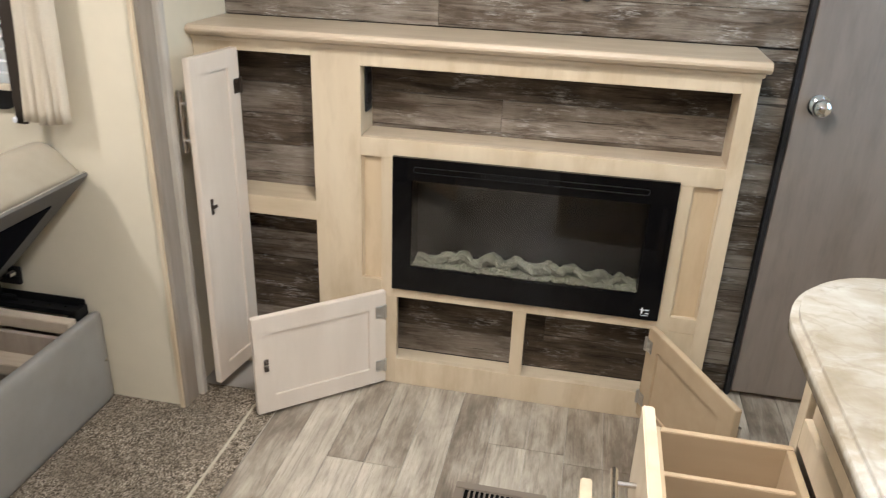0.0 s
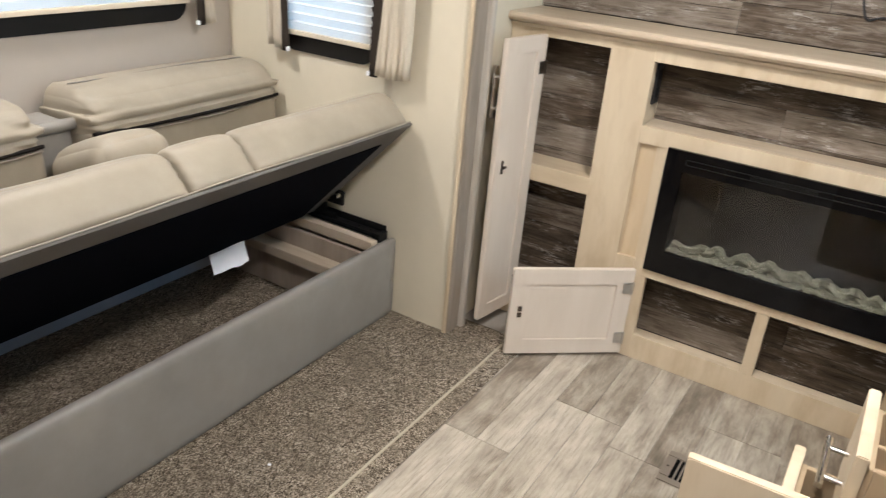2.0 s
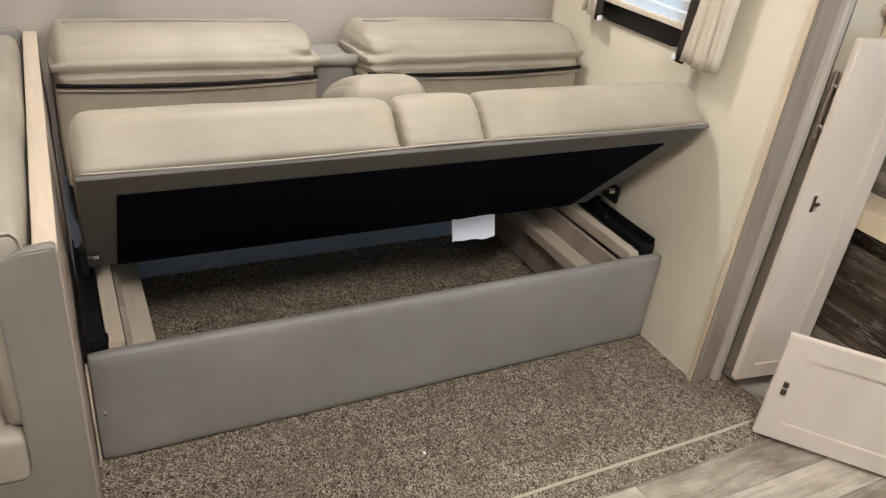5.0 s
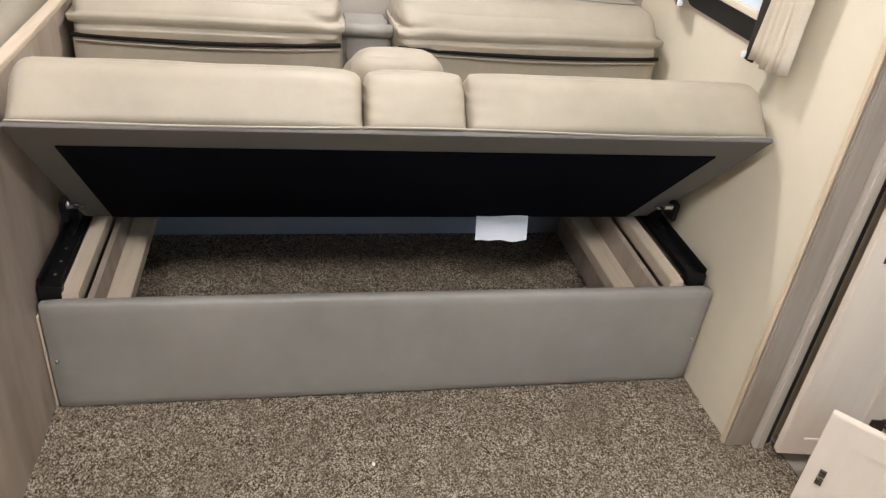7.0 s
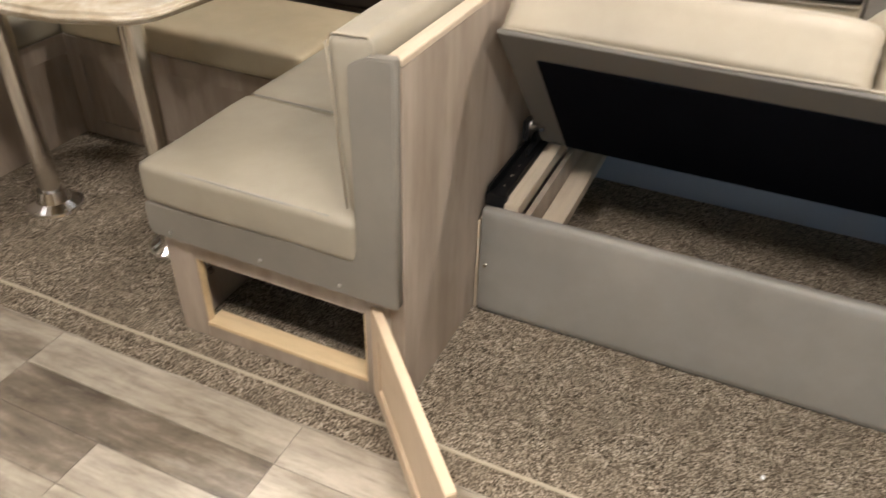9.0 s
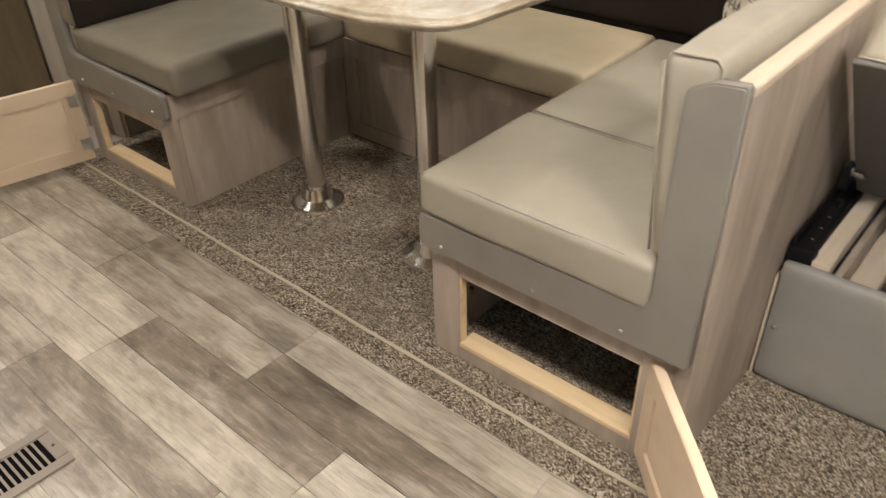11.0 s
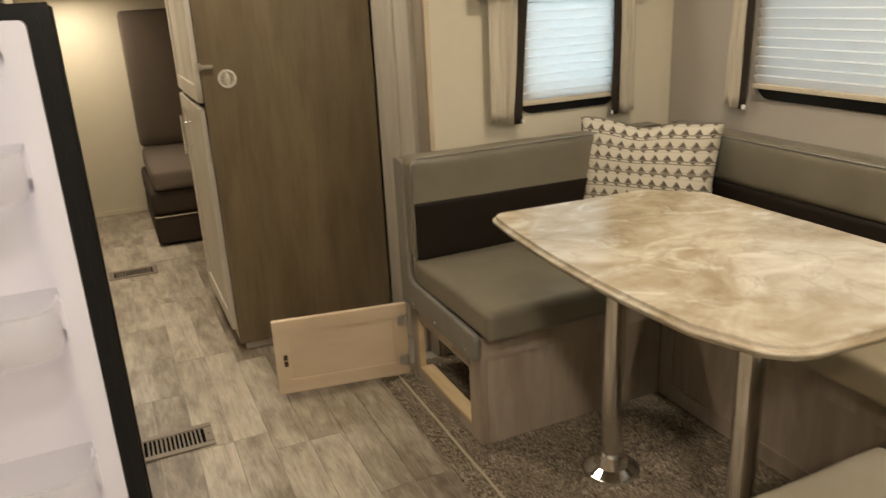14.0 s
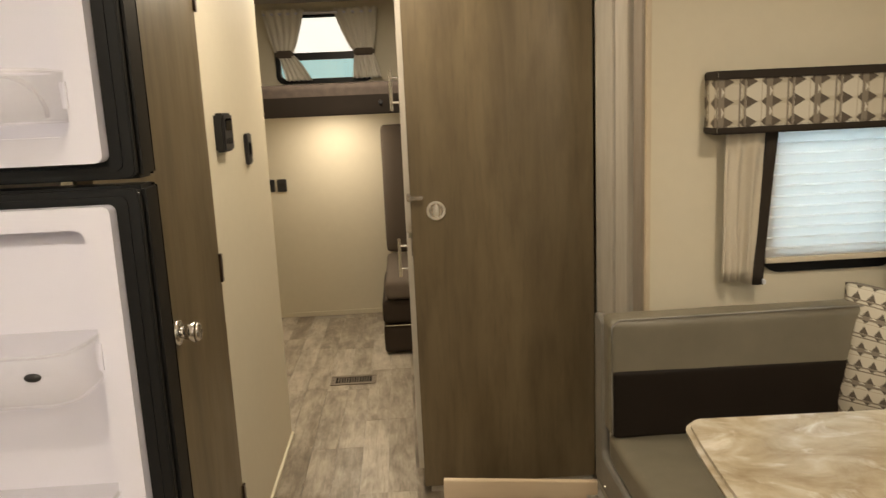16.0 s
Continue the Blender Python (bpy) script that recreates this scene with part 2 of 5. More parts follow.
def make_floor(name, shade):
    n = Nodes(name, 0.33)
    g = n.noise(n.coord((13, 2.3, 1), shift=9.0), 1.9, 8, 0.70, 0.6)
    f2 = n.noise(n.coord((95, 5.0, 1), shift=4.0), 1.6, 5, 0.7)
    blot = n.noise(n.coord((7, 3.2, 1), shift=7.0), 1.5, 6, 0.62, 0.4)
    tone = n.math("ADD", n.math("MULTIPLY", g, 0.60), n.math("MULTIPLY", blot, 0.66))
    tone = n.math("ADD", tone, n.math("ADD", n.math("MULTIPLY", n.math("SUBTRACT", n.rnd(), 0.5), 0.12), shade))
    c = n.ramp(tone, (0.38, (0.080, 0.061, 0.043)), (0.55, (0.200, 0.163, 0.122)), (0.70, (0.365, 0.316, 0.250)), (0.90, (0.53, 0.472, 0.385)))
    c = n.mix(n.ramp(f2, (0.50, (0, 0, 0)), (0.74, (0.60, 0.60, 0.60))), c, (0.10, 0.079, 0.058))
    pale = n.noise(n.coord((40, 5.0, 1), shift=2.0), 1.4, 4, 0.7)
    c = n.mix(n.ramp(pale, (0.56, (0, 0, 0)), (0.76, (0.35, 0.35, 0.35))), c, (0.56, 0.51, 0.43))
    n.color(c).bump(f2, 0.08, 0.0006)
    n.rough(n.math("ADD", n.math("MULTIPLY", g, 0.2), 0.26))
    return n.mat


def make_barn():
    n = Nodes("weathered board", 0.7, 0, 0.2)
    g = n.noise(n.coord((3.0, 8, 30), shift=11.0), 1.7, 9, 0.72, 0.9)
    wide = n.noise(n.coord((4, 4, 7), shift=6.0), 1.5, 5, 0.6)
    fleck = n.noise(n.coord((20, 20, 120), shift=8.0), 1.3, 5, 0.75)
    patch = n.noise(n.coord((6, 5, 14), shift=3.0), 1.4, 4, 0.6)
    tone = n.math("ADD", n.math("MULTIPLY", g, 0.70), n.math("MULTIPLY", wide, 0.45))
    tone = n.math("ADD", tone, n.math("MULTIPLY", n.math("SUBTRACT", n.rnd(), 0.5), 0.30))
    c = n.ramp(tone, (0.32, (0.022, 0.016, 0.010)), (0.52, (0.095, 0.071, 0.050)), (0.68, (0.225, 0.188, 0.150)), (0.92, (0.38, 0.345, 0.30)))
    paint = n.math("MULTIPLY", n.ramp(fleck, (0.50, (0, 0, 0)), (0.60, (1, 1, 1))), n.ramp(patch, (0.50, (0, 0, 0)), (0.68, (0.55, 0.55, 0.55))))
    c = n.mix(paint, c, (0.60, 0.575, 0.53))
    split = n.ramp(n.noise(n.coord((3.5, 10, 120), shift=13.0), 1.2, 3, 0.5), (0.63, (0, 0, 0)), (0.70, (0.8, 0.8, 0.8)))
    c = n.mix(split, c, (0.022, 0.016, 0.011))
    n.color(c).bump(g, 0.3, 0.0015)
    return n.mat


def make_stone(name="marbled laminate", dim=(1, 1, 1)):
    n = Nodes(name, 0.2)
    v = n.add("ShaderNodeMapping", Vector=n.t.nodes.new("ShaderNodeTexCoord").outputs["Object"], Scale=(1.0, 1.35, 1.0), Rotation=(0, 0, 0.6)).outputs[0]
    a = n.noise(v, 3.2, 7, 0.62, 0.9)
    b = n.noise(v, 8, 6, 0.62, 0.9)
    c = n.ramp(n.math("ADD", n.math("MULTIPLY", a, 0.62), n.math("MULTIPLY", b, 0.38)),
               (0.34, (0.25, 0.19, 0.12)), (0.46, (0.385, 0.32, 0.225)), (0.55, (0.50, 0.44, 0.345)), (0.68, (0.66, 0.615, 0.53)))
    stroke = n.noise(v, 7.5, 5, 0.6, 1.2)
    c = n.mix(n.ramp(stroke, (0.55, (0, 0, 0)), (0.70, (0.65, 0.65, 0.65))), c, (0.70, 0.66, 0.59))
    vein = n.math("ABSOLUTE", n.math("SUBTRACT", n.noise(v, 2.4, 5, 0.55, 1.0), 0.5))
    c = n.mix(n.ramp(vein, (0.0, (0.5, 0.5, 0.5)), (0.012, (0, 0, 0))), c, (0.36, 0.30, 0.225))
    n.color(n.mix(1.0, c, dim, "MULTIPLY")).bump(b, 0.02, 0.0005)
    n.rough(n.math("ADD", n.math("MULTIPLY", a, 0.14), 0.13))
    return n.mat


def make_print(name, pu, pv, fill, turn=False):
    """Printed cloth: bands, triangles and cream lozenges that repeat. pu cells across and pv repeats down, in the cloth's own uv."""
    n = Nodes(name, 0.85, 0, 0.2)
    uv = n.t.nodes.new("ShaderNodeTexCoord").outputs["UV"]
    sep = n.add("ShaderNodeSeparateXYZ", Vector=uv)
    u, v = n.math("MULTIPLY", sep.outputs[1 if turn else 0], pu), n.math("MULTIPLY", n.math("SUBTRACT", 1.0, sep.outputs[0 if turn else 1]), pv)
    cell = n.math("ABSOLUTE", n.math("SUBTRACT", n.math("FRACT", u), 0.5))
    half = n.math("SUBTRACT", 0.5, cell)
    fv = n.math("FRACT", v)
    CREAM, BEIGE, TAUPE, DARK, WHITE = (0.56, 0.51, 0.41), (0.46, 0.405, 0.31), (0.19, 0.155, 0.12), (0.060, 0.043, 0.030), (0.62, 0.575, 0.48)

    def rows(a, b):
        return n.math("MULTIPLY", n.math("GREATER_THAN", fv, a), n.math("LESS_THAN", fv, b))

    def tri(across, tip, base, wide):
        rise = n.math("MULTIPLY", n.math("SUBTRACT", fv, tip), wide / (2 * (base - tip)))
        return n.math("MULTIPLY", n.math("LESS_THAN", across, rise), rows(min(tip, base), max(tip, base)))

    def lozenge(across, mid, a, b):
        p, q = n.math("DIVIDE", across, a), n.math("DIVIDE", n.math("SUBTRACT", fv, mid), b)
        return n.math("LESS_THAN", n.math("ADD", n.math("POWER", p, 2.4), n.math("POWER", n.math("ABSOLUTE", q), 2.4)), 1.0)

    c = n.mix(n.math("MULTIPLY", rows(0.50, 1.0), fill), CREAM, BEIGE)
    c = n.mix(n.math("MULTIPLY", lozenge(half, 0.28, 0.43, 0.20), fill), c, WHITE)
    c = n.mix(n.math("MULTIPLY", lozenge(half, 0.74, 0.38, 0.18), fill), c, CREAM)
    c = n.mix(rows(0.60, 0.64), c, TAUPE)
    c = n.mix(rows(0.15, 0.175), c, BEIGE)
    c = n.mix(tri(cell, 0.25, 0.48, 0.66), c, DARK)
    c = n.mix(tri(cell, 0.74, 0.94, 0.56), c, DARK)
    c = n.mix(tri(cell, 0.17, 0.07, 0.45), c, DARK)
    c = n.mix(tri(cell, 0.62, 0.53, 0.45), c, DARK)
    c = n.mix(rows(0.485, 0.53), c, TAUPE)
    c = n.mix(n.math("MAXIMUM", rows(-0.1, 0.07), rows(0.94, 1.1)), c, TAUPE)
    c = n.mix(tri(half, 0.94, 1.0, 0.5), c, WHITE)
    weave = n.noise(n.coord(), 420, 2)
    n.color(n.mix(n.math("MULTIPLY", weave, 0.3), c, (0.4, 0.36, 0.3))).bump(weave, 0.25, 0.001)
    return n.mat


def make_glass(name="clear glass", c=(1, 1, 1), rough=0.02, ior=1.45):
    n = Nodes(name, rough)
    n.color(c)
    n.b.inputs["Transmission Weight"].default_value = 1.0
    n.b.inputs["IOR"].default_value = ior
    return n.mat


def make_clear_plastic():
    n = Nodes("clear plastic", 0.12)
    n.color((0.86, 0.86, 0.92))
    n.b.inputs["Alpha"].default_value = 0.11
    return n.mat


def make_blind():
    n = Nodes("pleated shade cloth", 0.9, 0, 0.1)
    n.color(n.mix(n.noise(n.coord(), 300, 2), (0.80, 0.79, 0.76), (0.88, 0.87, 0.84)))
    tr = n.add("ShaderNodeBsdfTranslucent", Color=(0.9, 0.92, 0.95, 1))
    mx = n.add("ShaderNodeMixShader", Fac=0.4)
    out = n.t.nodes["Material Output"]
    n.t.links.new(n.b.outputs[0], mx.inputs[1])
    n.t.links.new(tr.outputs[0], mx.inputs[2])
    n.t.links.new(mx.outputs[0], out.inputs[0])
    return n.mat


def make_lamp():
    n = Nodes("lamp diffuser", 0.5)
    n.color((0.9, 0.88, 0.82))
    n.b.inputs["Emission Color"].default_value = (*WARM, 1)
    n.b.inputs["Emission Strength"].default_value = 6.0
    return n.mat


MAPLE = wood("washed maple", (0.53, 0.425, 0.285), (0.70, 0.60, 0.445), "z", 0.42, 5.0, bands=0.6, stain=0.55, fleck=0.10)
MAPLE_X = wood("washed maple rail", (0.53, 0.425, 0.285), (0.70, 0.60, 0.445), "x", 0.42, 5.0, bands=0.6, stain=0.55, fleck=0.10)
MAPLE_TOP = wood("mantel maple", (0.44, 0.35, 0.245), (0.60, 0.50, 0.375), "x", 0.36, 12.0)
PANELWOOD = wood("maple veneer", (0.47, 0.35, 0.21), (0.66, 0.53, 0.36), "z", 0.42, 6.0, bands=0.6, stain=0.4, fleck=0.10)
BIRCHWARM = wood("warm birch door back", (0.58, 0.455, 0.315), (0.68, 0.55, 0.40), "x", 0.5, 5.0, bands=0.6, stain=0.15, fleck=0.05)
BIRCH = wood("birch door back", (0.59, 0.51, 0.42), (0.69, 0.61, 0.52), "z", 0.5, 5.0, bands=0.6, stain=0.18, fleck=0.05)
# Drawer birch toned down against the near lamp; shades the right door too.
DIMMEDBIRCH = wood("dimmed drawer birch", (0.385, 0.285, 0.175), (0.475, 0.365, 0.235), "x", 0.5, 5.0, bands=0.6, stain=0.15, fleck=0.05)
PINE = wood("raw pine", (0.60, 0.44, 0.24), (0.76, 0.60, 0.38), "y", 0.6, 14.0)
PINE_X = wood("pale batten", (0.47, 0.385, 0.285), (0.62, 0.53, 0.41), "x", 0.6, 14.0)
GREYWOOD = wood("grey oak panel", (0.26, 0.203, 0.152), (0.50, 0.428, 0.355), "z", 0.42, 9.0, spread=(0.31, 0.70), bands=0.55, stain=0.42, fleck=0.16)
TRIMWOOD = wood("grey oak trim", (0.24, 0.20, 0.16), (0.38, 0.33, 0.275), "z", 0.45, 14.0)
PALETRIM = wood("pale trim", (0.44, 0.40, 0.34), (0.60, 0.56, 0.49), "z", 0.5, 14.0)
WALNUT = wood("walnut panel", (0.084, 0.061, 0.033), (0.192, 0.145, 0.083), "z", 0.36, 9.0, bands=0.6)
DOORGREY = wood("grey walnut door", (0.165, 0.135, 0.113), (0.28, 0.237, 0.203), "z", 0.4, 7.0)
BARN, CARPET, STONE = make_barn(), make_carpet(), make_stone()
FLOORMATS = [make_floor("dark vinyl floor plank", -0.035), make_floor("vinyl floor plank", 0.025), make_floor("pale vinyl floor plank", 0.085)]
WALL = plain("cream wall paper", (0.66, 0.598, 0.465), 0.6, spot=0.035, scale=26, bump=0.12)
WALLGREY = plain("taupe wall paper", (0.44, 0.395, 0.34), 0.6, spot=0.03, scale=26, bump=0.12)
CEIL = plain("white ceiling panel", (0.78, 0.76, 0.70), 0.6)
GREIGE = leather("greige vinyl", (0.336, 0.293, 0.226), 0.52)
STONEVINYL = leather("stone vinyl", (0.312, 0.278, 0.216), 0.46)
# Grey vinyl darkened for the bench end trims, their shade painted in.
SHADEDVINYL = leather("shaded grey vinyl", (0.205, 0.187, 0.158), 0.46)
LINING = fabric("grey underside cloth", (0.165, 0.154, 0.137))
GREYVINYL = leather("grey vinyl", (0.262, 0.245, 0.220), 0.45)
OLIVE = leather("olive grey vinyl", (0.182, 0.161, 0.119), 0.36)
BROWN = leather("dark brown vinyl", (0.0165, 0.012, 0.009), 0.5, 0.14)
BLACKCLOTH = plain("black dust cover", (0.0045, 0.005, 0.008), 0.95, spec=0.05, bump=0.3)
# Grey lining; the blue is reflected sky light put into its colour.
SKYTINTCLOTH = fabric("sky-tinted lining cloth", (0.30, 0.34, 0.41))
CREAMCLOTH = fabric("cream linen", (0.56, 0.50, 0.40), spot=0.14)
# Cream linen made paler: the bunk window's backlight is in the colour.
BACKLITCLOTH = fabric("backlit linen", (0.74, 0.70, 0.62), spot=0.1)
BROWNCLOTH = fabric("brown trim cloth", (0.035, 0.027, 0.021))
TAUPECLOTH = fabric("taupe suede", (0.12, 0.095, 0.075))
THREAD = plain("welt thread", (0.37, 0.33, 0.265), 0.7)
BINDING = fabric("carpet seam tape", (0.46, 0.40, 0.30))
DARKWELT = plain("dark piping vinyl", (0.010, 0.008, 0.007), 0.6, spec=0.1)
SATIN = plain("satin chrome", (0.88, 0.86, 0.82), 0.30, 1.0, 0.03)
WELL = plain("dark duct", (0.004, 0.004, 0.004), 0.95, spec=0.05)
BLACK = plain("black enamel", (0.006, 0.006, 0.0065), 0.36, spot=0.1, spec=0.3)
BLACKPLASTIC = plain("black plastic", (0.016, 0.016, 0.018), 0.4, spot=0.1, bump=0.1)
SLATE = plain("dark grey plastic", (0.011, 0.011, 0.011), 0.42, spot=0.08, spec=0.2)
GLOSS = plain("black glass", (0.003, 0.003, 0.0035), 0.05, spot=0.0, bump=0.0, spec=0.18)
WHITEPLASTIC = plain("white plastic", (0.71, 0.705, 0.81), 0.35, spot=0.02)
PAPER = plain("white paper", (0.84, 0.85, 0.88), 0.8)
STEEL = plain("brushed steel", (0.72, 0.70, 0.67), 0.20, 1.0, 0.05)
CHROME = plain("polished chrome", (0.80, 0.80, 0.80), 0.10, 1.0, 0.02)
BRASS = plain("antique bronze", (0.09, 0.07, 0.055), 0.35, 0.8)
TAUPEMETAL = plain("taupe grille", (0.19, 0.155, 0.12), 0.45, 0.1)
EMBER = plain("crystal log", (0.15, 0.148, 0.105), 0.28, spot=0.8, scale=90, bump=0.7)
GLASS, CLEAR, BLIND, LAMP = make_glass(), make_clear_plastic(), make_blind(), make_lamp()
PRINT = make_print("printed cushion cloth", 11.5, 4.4, 0.35)
PRINT_V = make_print("printed valance cloth", 3.0, 5.0, 1.0, True)

# ---------------------------------------------------------------- structure
XO, YF, YR = -1.43, 2.355, -1.235        # slide-out: outer wall, front end wall, rear end wall
XL, XR, YP, YB = -0.47, 1.75, 2.85, -4.10  # main body: left wall, right wall, plank wall, back wall
TOP, STOP = 2.0, 1.95


def wall(name, axis, p0, p1, a0, a1, z0, z1, holes, material):
    """A wall across axis from p0 to p1 thick, with holes (a0, a1, z0, z1) cut through."""
    us = sorted({a0, a1, *[h[0] for h in holes], *[h[1] for h in holes]})
    zs = sorted({z0, z1, *[h[2] for h in holes], *[h[3] for h in holes]})
    bm = bmesh.new()
    for ua, ub in zip(us, us[1:]):
        for za, zb in zip(zs, zs[1:]):
            um, zm = (ua + ub) / 2, (za + zb) / 2
            if any(h[0] < um < h[1] and h[2] < zm < h[3] for h in holes):
                continue
            bx(bm, *((p0, p1, ua, ub) if axis == "x" else (ua, ub, p0, p1)), za, zb)
    bmesh.ops.remove_doubles(bm, verts=bm.verts, dist=1e-5)
    return tagged(part(name, bm, material), kind="structure", category="wall")


# the slide-out's walls with their windows
WIN_F = (-1.165, -0.80, 0.86, 1.36)
WIN_R = (-1.165, -0.79, 0.855, 1.36)
WIN_S = (1.12, 2.15, 0.93, 1.42)
WIN_D = (-0.80, 0.62, 0.89, 1.42)
WIN_B = (0.37, 0.95, 1.525, 1.93)
WIN_K = (2.22, 2.66, 0.90, 1.72)
tagged(wall("wall_slide_front", "y", YF, YF + 0.05, XO, -0.452, -0.02, STOP, [WIN_F], WALL), "cream papered end wall of the slide-out beside the sofa")
tagged(wall("wall_slide_rear", "y", YR - 0.05, YR, XO, -0.452, -0.02, STOP, [WIN_R], WALL), "cream papered end wall of the slide-out behind the dinette")
tagged(wall("wall_slide_outer", "x", XO - 0.05, XO, YR - 0.05, YF + 0.05, -0.02, STOP, [WIN_S, WIN_D], WALLGREY), "taupe papered long wall behind sofa and dinette")
tagged(wall("wall_front", "y", YP, YP + 0.05, XL - 0.05, XR + 0.05, -0.02, TOP, [], WALL), "plain front wall behind the weathered boards")
tagged(wall("wall_left_front", "x", XL - 0.05, XL, YF + 0.052, YP, -0.02, TOP, [], WALL), "cream side wall beside the mantel")
tagged(wall("wall_left_rear", "x", XL - 0.05, XL, YB, YR - 0.052, -0.02, TOP, [], WALL), "cream side wall of the bunk room")
tagged(wall("wall_above_slide", "x", XL - 0.05, XL, YR - 0.05, YF + 0.05, STOP, TOP, [], WALL), "cream header above the slide-out")
tagged(wall("wall_right", "x", XR, XR + 0.05, YB, YP, -0.02, TOP, [WIN_K], WALL), "plain cream side wall of the kitchen")
tagged(wall("wall_back", "y", YB - 0.05, YB, XL - 0.05, XR + 0.05, -0.02, TOP, [WIN_B], WALL), "cream rear wall of the bunk room")
tagged(wall("wall_bath_side", "x", 0.735, 0.78, -2.22, -1.205, 0, TOP, [], WALL), "cream corridor wall with thermostat and switch")
tagged(wall("wall_bath_rear", "y", -2.22, -2.175, 0.78, XR, 0, TOP, [], WALL), "cream wall of the bathroom facing the bunks")
tagged(wall("wall_bath_front", "y", -0.44, -0.40, 0.735, XR, 0, TOP, [], WALL), "cream wall behind the refrigerator")
bm = bmesh.new()
bx(bm, XL - 0.05, XR + 0.05, YB - 0.05, YP + 0.05, TOP, TOP + 0.05)
tagged(part("ceiling", bm, CEIL), "white panelled ceiling", "ceiling", kind="structure")
bm = bmesh.new()
bx(bm, XO - 0.05, XL - 0.052, YR - 0.05, YF + 0.05, STOP, STOP + 0.05)
tagged(part("ceiling_slide", bm, CEIL), "white ceiling of the slide-out", "ceiling", kind="structure")
bm = bmesh.new()
bx(bm, XL - 0.05, XR + 0.05, YB - 0.05, YP + 0.05, -0.05, -0.004)
floor = tagged(part("floor", bm, plain("floor joint", (0.34, 0.31, 0.27), 0.6)), "grey-brown wood-look vinyl plank floor", "floor", kind="structure")

# carpet of the slide-out, with its sewn edge
bm = bmesh.new()
bmesh.ops.create_grid(bm, x_segments=60, y_segments=170, size=1)
for v in bm.verts:
    x = XO + (v.co.x + 1) / 2 * (-0.197 - XO)
    y = YR + (v.co.y + 1) / 2 * (YF + 0.12 - YR)
    edge = max(0.0, 1 - (-0.197 - x) / 0.05)
    v.co = (x + (0.004 * noise.noise((0, y * 9, 0)) if edge else 0), y, 0.009 - 0.008 * edge ** 2 + 0.0016 * noise.noise((x * 22, y * 22, 0)))
carpet = tagged(part("carpet", bm, CARPET, smooth=True), "speckled brown-grey cut pile carpet of the slide-out", "carpet", kind="structure")
rod("seam", [(-0.258 + 0.004 * noise.noise((0, y * 4, 3)), y, 0.009) for y in np.linspace(YR + 0.02, YF + 0.05, 90)], 0.0042, BINDING, carpet, "beige sewn seam")

# trims where the slide-out meets the main body
for nm, spans, mt in (("trim_front", [(-0.458, -0.440, YF - 0.004, YF + 0.060, 0, STOP)], TRIMWOOD), ("trim_front_edge", [(-0.462, -0.446, YF - 0.012, YF - 0.005, 0, STOP)], MAPLE),
                      ("trim_front_pale", [(-0.456, -0.425, YF + 0.061, YF + 0.085, 0, STOP)], PALETRIM), ("trim_front_seal", [(-0.462, -0.44, YF + 0.086, YF + 0.11, 0, STOP)], BLACKPLASTIC),
                      ("trim_rear", [(-0.458, -0.440, YR - 0.075, YR + 0.004, 0, STOP)], TRIMWOOD), ("trim_rear_edge", [(-0.463, -0.446, YR + 0.005, YR + 0.012, 0, STOP)], MAPLE),
                      ("trim_rear_pale", [(-0.456, -0.425, YR - 0.20, YR - 0.076, 0, STOP), (-0.468, -0.418, YR - 0.40, YR - 0.205, 0, TOP)], PALETRIM)):
    tagged(boxes(nm, spans, mt, w=0.003), "upright trim strip at the slide-out opening", "trim", kind="structure")

# weathered boards on the front wall
def boards(parent, x0, x1, y, z0, z1, seed):
    """Rows of weathered boards in front of the plane y, each row cut at its own places."""
    random.seed(seed)
    k = 0
    while z0 + k * 0.0915 < z1 - 0.02:
        za, zb = z0 + k * 0.0915, min(z1, z0 + (k + 1) * 0.0915 - 0.0012)
        x, cut = x0 + 0.001, random.uniform(0.3, 1.7)
        while x < x1 - 0.002:
            xe = x1 if x1 - min(x1, x + cut) < 0.12 else x + cut
            block("board", x, xe - 0.0008, y - 0.014 - random.uniform(0, 0.0012), y - 0.0065, za, zb, BARN, parent, w=0.0012, seg=1)
            x, cut = xe, random.uniform(1.2, 1.8)
        k += 1


JOINT = plain("board joint", (0.02, 0.016, 0.013), 0.8)
bm = bmesh.new()
bx(bm, XL, 1.102, YP - 0.006, YP - 0.001, 0, TOP)
plankwall = tagged(part("plank_wall", bm, JOINT), "feature wall of weathered grey-brown boards", "wall", kind="structure")
boards(plankwall, XL, 1.102, YP, 1.046, TOP - 0.003, 4)
boards(plankwall, 0.965, 1.102, YP, 0.005, 1.04, 5)

# ---------------------------------------------------------------- doors of cabinets
def shaker(parent, m, w, h, t=0.019, stile=0.055, face=MAPLE, inner=BIRCH, name="door", label=""):
    """A framed door: x across from the hinge, y thick, z up. The inside is at y = t."""
    bm = bmesh.new()
    ring(bm, [(0, 0), (w, 0), (w, h), (0, h)], [(stile, stile), (w - stile, stile), (w - stile, h - stile), (stile, h - stile)], 0, t)
    bev(bm, 0.0018)
    bmesh.ops.transform(bm, matrix=m, verts=bm.verts)
    bmesh.ops.recalc_face_normals(bm, faces=bm.faces)
    d = part(name, bm, face, parent, label)
    block("panel", stile - 0.004, w - stile + 0.004, t * 0.3, t * 0.72, stile - 0.004, h - stile + 0.004, inner, d, "", 0.0, m)
    return d


def bar_handle(parent, m, length, r=0.006, out=0.032):
    """A bar handle along z, at y = -out in front of the face y = 0."""
    bm = bmesh.new()
    cyl(bm, (0, -out, 0), (0, -out, length), r)
